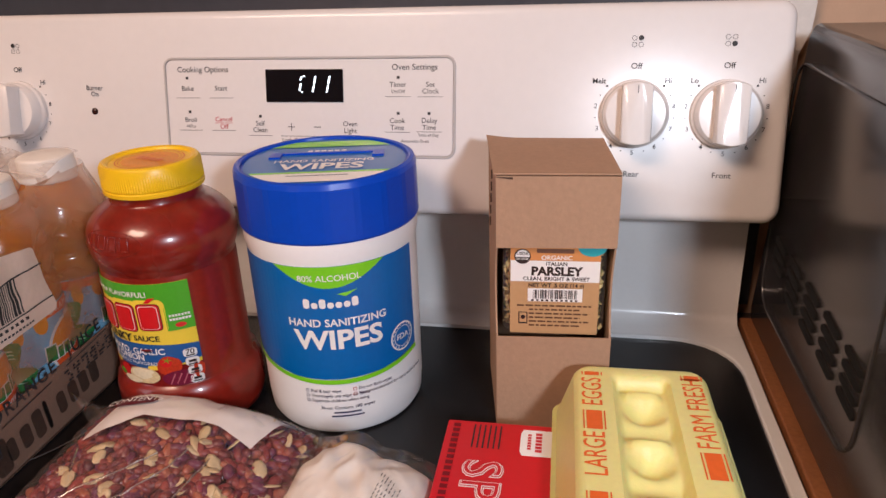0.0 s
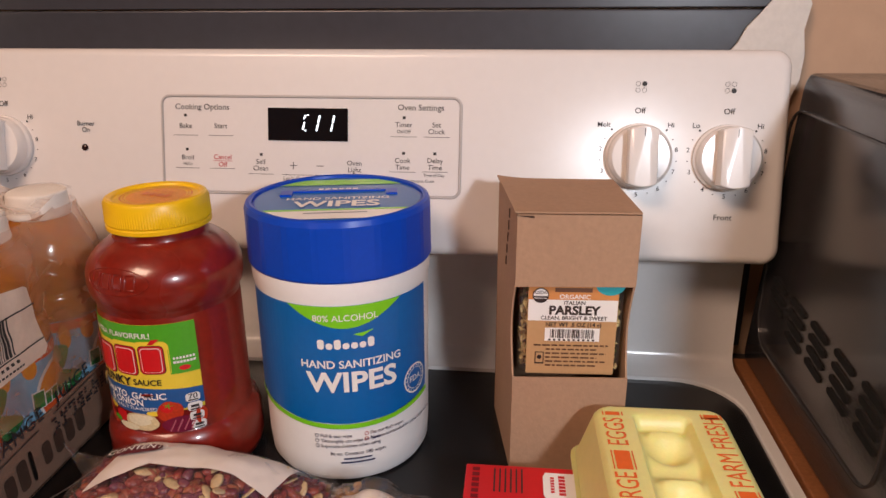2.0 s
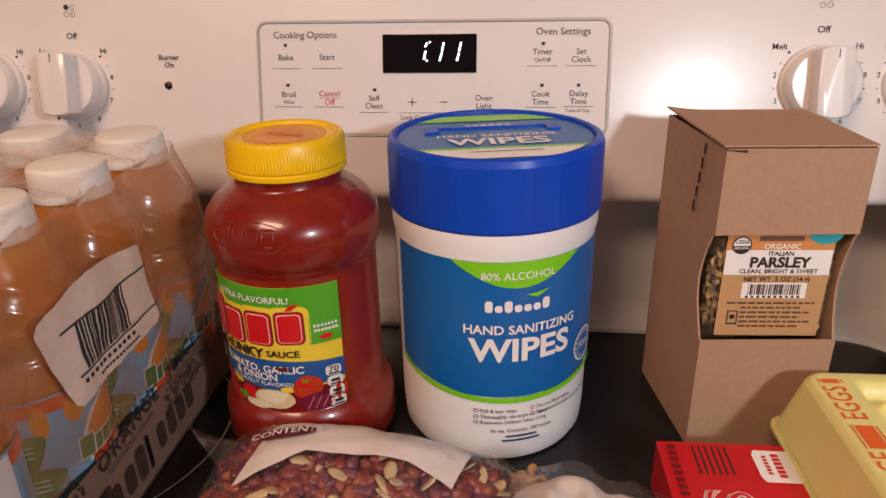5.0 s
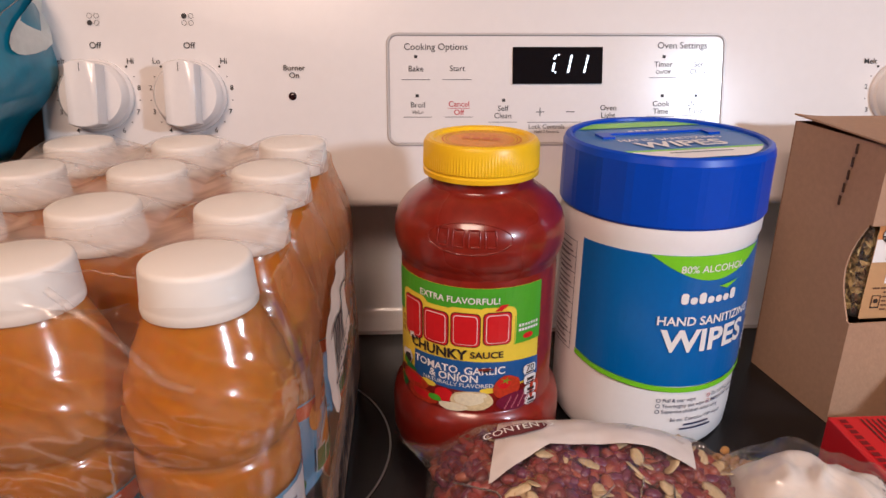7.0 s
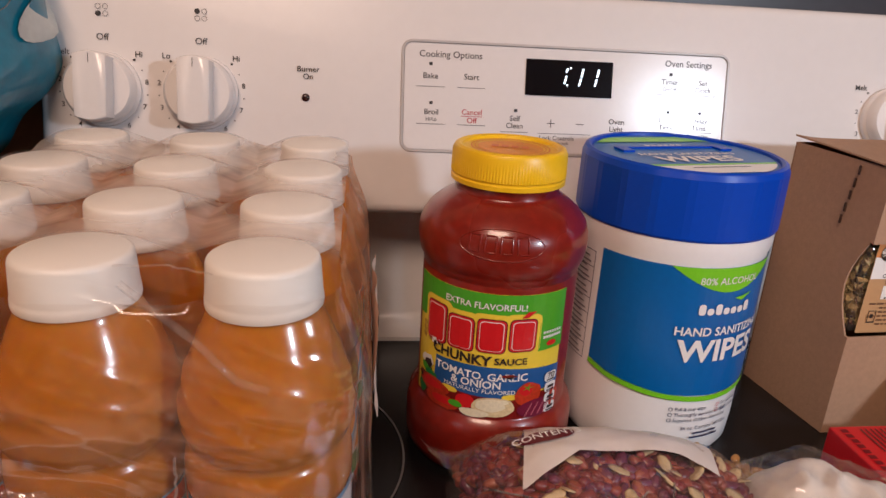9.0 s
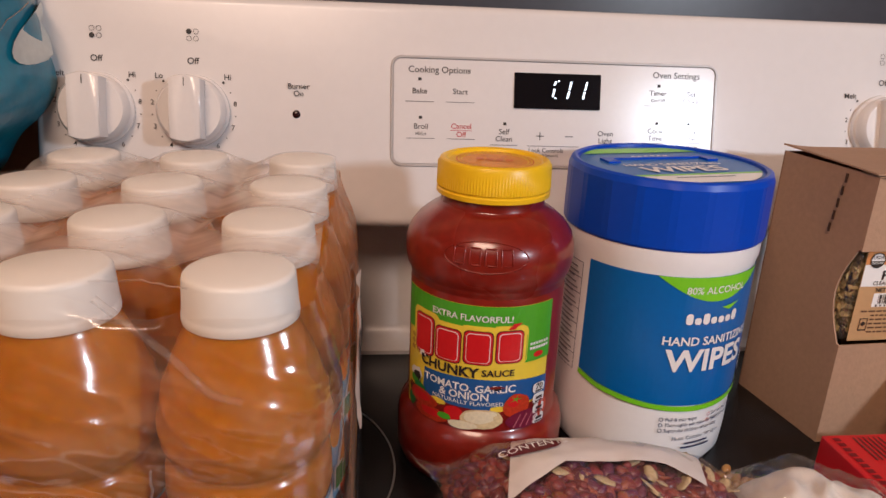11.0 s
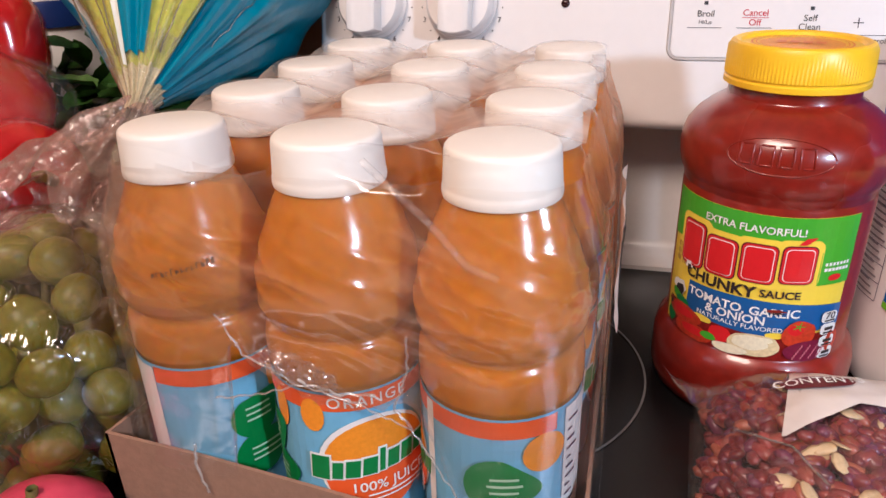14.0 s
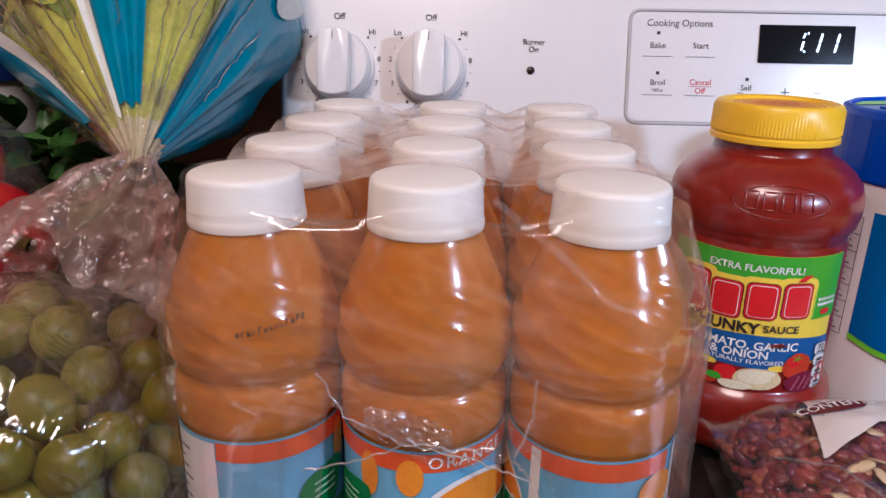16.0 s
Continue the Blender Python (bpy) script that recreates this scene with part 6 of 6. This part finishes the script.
# bag of romaine: pleated neck, printed film and leaves
KNOT = Vector((-0.3925, -0.2000, 0.1700))
AXIS = (Vector((-0.4620, 0.0000, 0.2460)) - KNOT)
LAX = AXIS.normalized()
LSIDE = LAX.cross(Vector((0, 0, 1))).normalized()
LUP = LSIDE.cross(LAX).normalized()
lettuce = thing("romaine_bag", "teal printed bag of romaine lettuce tied at the neck", "salad bag")
TEAL_FILM = mat("teal_printed_film", (0.003, 0.185, 0.295), 0.3, vary=0.25, scale=30, coat=0.35, bump=0.5, bump_scale=45)
WHITE_FILM = mat("white_printed_film", (0.68, 0.70, 0.66), 0.3, vary=0.1, bump=0.4, bump_scale=40)
CREAM = mat("gathered_cream_film", (0.62, 0.56, 0.36), 0.35, vary=0.35, scale=120, coat=0.4, bump=0.5, bump_scale=90)
NECK = film("gathered_neck_film", (0.98, 0.97, 0.93), haze=0.12, gloss=0.14, rough=0.12, bump=1.0, bump_scale=60)
LEAFM = mat("romaine_leaf", (0.50, 0.52, 0.06), 0.5, vary=0.35, scale=60, coat=0.3, bump=0.6, bump_scale=60, sub=0.3)
LEAFD = mat("deep_green_romaine_leaf", (0.19, 0.27, 0.03), 0.5, vary=0.4, scale=60, coat=0.3, bump=0.6, bump_scale=60, sub=0.3)
LEAFP = mat("pale_romaine_rib", (0.62, 0.60, 0.22), 0.5, vary=0.25, scale=60, coat=0.2)


def bag_radius(t):
    """Radius along the axis, t from the knot at 0 to the far end at 1.4."""
    return 0.0055 + 0.088 * min(1.0, max(t, 0) / 0.78) ** 1.05 if t < 1.0 else 0.0935 - 0.05 * (t - 1.0)


def bag_point(t, a, k=1.0):
    r = bag_radius(t) * k
    pleat = 1 + (0.10 * math.sin(17 * a + 1.1) + 0.07 * math.sin(29 * a)) * max(0, 1 - t / 0.6) + 0.05 * math.sin(7 * a + 4 * t) + 0.05 * noise.noise((math.cos(a) * 2, math.sin(a) * 2, t * 3))
    p = KNOT + LAX * (AXIS.length * t)
    return p + (LSIDE * math.cos(a) + LUP * math.sin(a)) * r * pleat


def sector(name, a0, a1, t0, t1, material, k=1.0, na=40, nt_=26, label=""):
    v = [tuple(bag_point(t0 + (t1 - t0) * j / nt_, radians(a0 + (a1 - a0) * i / na), k)) for j in range(nt_ + 1) for i in range(na + 1)]
    f = [(j * (na + 1) + i, j * (na + 1) + i + 1, (j + 1) * (na + 1) + i + 1, (j + 1) * (na + 1) + i) for j in range(nt_) for i in range(na)]
    return smooth(part(name, from_lists(v, f), material, lettuce, label), 180)


# LSIDE points to the right of the axis, LUP up
sector("neck", 0, 360, -0.05, 0.17, NECK, 1.0, 160, 10)
sector("clear_film", 0, 360, 0.12, 1.4, film("romaine_bag_film", haze=0.03, gloss=0.09, rough=0.1, bump=1.0, bump_scale=40), 1.01, 120, 26)
sector("teal_side", -62, 38, 0.05, 1.35, TEAL_FILM, 1.025, label="glossy teal printed film")
sector("teal_stripe", 82, 116, 0.11, 1.35, TEAL_FILM, 1.025, 16, label="teal printed stripe")
sector("white_stripe", 116, 124, 0.09, 1.35, WHITE_FILM, 1.03, 8)
sector("teal_far_side", 186, 205, 0.20, 1.30, TEAL_FILM, 1.025, 16)
sector("white_far_stripe", 180, 186, 0.18, 1.30, WHITE_FILM, 1.03, 6)
# thin strands added as highlight streaks along film folds that run out from the knot
rng = random.Random(8)
for a, t0, t1 in [(44, 0.14, 0.62), (50, 0.30, 0.86), (57, 0.12, 0.48), (63, 0.36, 0.74), (70, 0.16, 0.58), (77, 0.42, 0.90), (129, 0.15, 0.52), (136, 0.34, 0.82), (143, 0.14, 0.60), (150, 0.40, 0.76), (158, 0.16, 0.50), (166, 0.30, 0.70), (172, 0.50, 0.88), (8, 0.22, 0.56), (24, 0.40, 0.78), (100, 0.30, 0.60)]:
    drift = rng.uniform(-5, 5)
    pts = [bag_point(t0 + (t1 - t0) * i / 14, radians(a + drift * i / 14 + rng.uniform(-0.9, 0.9)), 1.04) for i in range(15)]
    smooth(part("film_fold", strand(pts, rng.uniform(0.0003, 0.0006)), GLINT_FILM, lettuce), 60)
# leaf mark on the teal side, plain
smooth(part("leaf_mark", from_lists([tuple(bag_point(0.80 + 0.15 * math.cos(s), radians(12 + 9 * math.sin(s)), 1.06)) for s in [2 * math.pi * i / 20 for i in range(20)]], [range(20)]), WHITE_FILM, lettuce), 180)
part("script_bar", merge(*[from_lists([tuple(bag_point(0.98 + 0.04 * i + dt, radians(20 - 2.0 * i + da), 1.06)) for dt, da in ((0, -2.5), (0.02, -2.5), (0.02, 2.5), (0, 2.5))], [range(4)]) for i in range(5)]), WHITE_FILM, lettuce)
# leaves inside
rng = random.Random(5)
for i in range(26):
    a0, t0 = rng.uniform(0, 6.28), rng.uniform(0.34, 0.6)
    v, f, n1, n2 = [], [], 10, 8
    wide, lead = rng.uniform(0.45, 0.8), rng.uniform(0.6, 0.9)
    kk = rng.uniform(0.90, 0.98)
    for j in range(n1 + 1):
        for q in range(n2 + 1):
            t = t0 + lead * j / n1
            a = a0 + wide * (q / n2 - 0.5) * (0.5 + math.sin(math.pi * min(j / n1 + 0.1, 1)))
            ruff = 0.07 * noise.noise((j * 0.9 + i * 7, q * 0.9, 0)) + 0.05 * abs(q / n2 - 0.5)
            v.append(tuple(bag_point(t, a, kk + ruff - 0.05 * math.cos((q / n2 - 0.5) * 3))))
    for j in range(n1):
        for q in range(n2):
            x = j * (n2 + 1) + q
            f.append((x, x + 1, x + n2 + 2, x + n2 + 1))
    smooth(part("lettuce_leaf", from_lists(v, f), LEAFP if i % 4 == 0 else LEAFD if i % 4 == 2 else LEAFM, lettuce), 180)
sector("lettuce_heart", 0, 360, 0.06, 1.3, LEAFM, 0.90, 90, 30)
sector("gathered_core", 0, 360, -0.045, 0.085, CREAM, 0.93, 160, 12, label="cream gathered film of the neck")


# loose tail of the bag below the knot
def tail_point(s, a):
    c = KNOT.lerp(Vector((-0.428, -0.262, 0.108)), s)
    w = 0.006 + 0.062 * s ** 0.75
    k = 1 + 0.30 * noise.noise((math.cos(a) * 2.2, s * 4, math.sin(a) * 2.2)) + 0.14 * noise.noise((math.cos(a) * 6, s * 11, math.sin(a) * 6)) + 0.10 * math.sin(11 * a + 5 * s) + 0.22 * (0.4 - abs(noise.noise((math.cos(a) * 4, s * 7, math.sin(a) * 4 + 3)))) * s
    return c + Vector((math.cos(a) * w * k, -0.35 * math.sin(a) * w * k - 0.012 * s, 0.30 * math.sin(a) * w * k + 0.008 * noise.noise((a * 2, s * 6, 2.0))))


def tail_end(a):
    """How far the torn tail reaches on each side."""
    return 0.78 + 0.30 * noise.noise((math.cos(a) * 1.6, math.sin(a) * 1.6, 7.0)) + 0.10 * math.sin(7 * a)


verts = [tuple(tail_point(j / 60 * tail_end(2 * math.pi * i / 180), 2 * math.pi * i / 180)) for j in range(61) for i in range(180)]
faces = [(j * 180 + i, j * 180 + (i + 1) % 180, (j + 1) * 180 + (i + 1) % 180, (j + 1) * 180 + i) for j in range(60) for i in range(180)]
TAIL = film("crumpled_tail_film", (0.98, 0.86, 0.85), haze=0.24, gloss=0.10, rough=0.18, bump=1.0, bump_scale=95, milky=(0.72, 0.56, 0.48))
smooth(part("tail", from_lists(verts, faces), TAIL, lettuce), 180)

# red peppers in a clear bag
PEPPER = mat("red_pepper_skin", (0.42, 0.008, 0.010), 0.2, vary=0.2, scale=30, coat=0.5, bump=0.15, bump_scale=25)


def pepper_bm(seed):
    return lathe([(0, -0.036), (0.012, -0.037), (0.024, -0.033), (0.031, -0.018), (0.034, 0.004), (0.033, 0.020), (0.026, 0.032), (0.012, 0.036), (0.006, 0.032), (0, 0.031)], 36, lambda a, z: 1 + 0.09 * abs(math.cos(2 * a + seed)) - 0.04 * math.cos(4 * a))


for i, (x, y, z, rx, ry) in enumerate(((-0.482, -0.205, 0.122, 20, 70), (-0.540, -0.140, 0.190, 80, 10), (-0.520, -0.178, 0.152, -30, 40))):
    pep = thing("red_pepper", "glossy red bell pepper with a green stalk in the produce pile", "pepper", group="red peppers", at=pose(x, y, z, rx, ry, 30 * i))
    smooth(part("flesh", pepper_bm(i), PEPPER, pep), 60)
    part("stalk", strand([(0, 0, 0.030), (0.001, 0, 0.040), (0.005, 0, 0.048)], 0.0035), STEM, pep)
pb = thing("pepper_bag", "clear crinkled plastic bag round the red peppers", "plastic bag")
smooth(part("film", blob_film((0.080, 0.070, 0.052), 9.0), BAG, pb), 180)
pb.location = (-0.540, -0.190, 0.150)

# a bunch of leafy greens behind the knot
HERBG = mat("dark_green_leaf", (0.045, 0.13, 0.018), 0.45, vary=0.5, scale=80, coat=0.2)
greens = thing("leafy_greens", "bunch of dark green leaves in the produce pile", "greens", at=pose(-0.510, -0.080, 0.112))
rng = random.Random(12)
for i in range(90):
    c = Vector((rng.uniform(-0.060, 0.062), rng.uniform(-0.06, 0.05), rng.uniform(0.0, 0.075)))
    e = Euler((rng.uniform(-0.9, 0.9), rng.uniform(-0.9, 0.9), rng.uniform(0, 6.3))).to_matrix()
    s = rng.uniform(0.009, 0.021)
    v = [tuple(c + e @ Vector((s * (x - 0.5) * 2, s * w * y, 0.25 * s * (abs(y) - (x - 0.5) ** 2) + 0.1 * s * noise.noise((x * 5, y * 5, i))))) for x, w in [(k / 6, 0.62 * math.sin(math.pi * (0.08 + 0.88 * k / 6)) ** 0.8) for k in range(7)] for y in (-1, -0.5, 0, 0.5, 1)]
    f = [(j * 5 + q, j * 5 + q + 1, j * 5 + q + 6, j * 5 + q + 5) for j in range(6) for q in range(4)]
    smooth(part("leaf", from_lists(v, f), HERBG, greens), 180)

# pink fruit in front of the grapes
fruit = thing("pink_mango", "smooth pink and red mango on the counter beside the grapes", "mango", at=pose(-0.3670, -0.3460, 0.0210, 0, 0, 25))
smooth(part("flesh", lathe([(0, -0.0270), (0.012, -0.0255), (0.0225, -0.016), (0.0265, 0.0), (0.0245, 0.013), (0.0150, 0.0225), (0.006, 0.0255), (0, 0.0250)], 40, lambda a, z: 1 + 0.12 * math.cos(a) ** 2), mat("pink_mango_skin", (0.55, 0.05, 0.10), 0.4, vary=0.2, scale=25), fruit), 60)
part("stalk", strand([(0, 0, 0.024), (0.001, 0, 0.029)], 0.0024), STEM, fruit)
# white and blue tub at the back of the counter
tub2 = thing("yogurt_tub", "white plastic tub with a dark blue band behind the produce", "tub", at=pose(-0.604, -0.02, 0.0))
smooth(part("cup", lathe([(0, -0.0055), (0.045, -0.0055), (0.050, 0.0), (0.056, 0.215), (0.0, 0.215)], 48), TUB, tub2), 40)
smooth(part("rim_band", lathe([(0.0560, 0.188), (0.0575, 0.188), (0.058, 0.205), (0.0570, 0.207)], 48), mat("navy_band", (0.01, 0.03, 0.16), 0.35), tub2), 40)
smooth(part("lid", lathe([(0, 0.2155), (0.058, 0.2155), (0.0585, 0.222), (0.055, 0.225), (0, 0.225)], 48), TUB, tub2), 40)
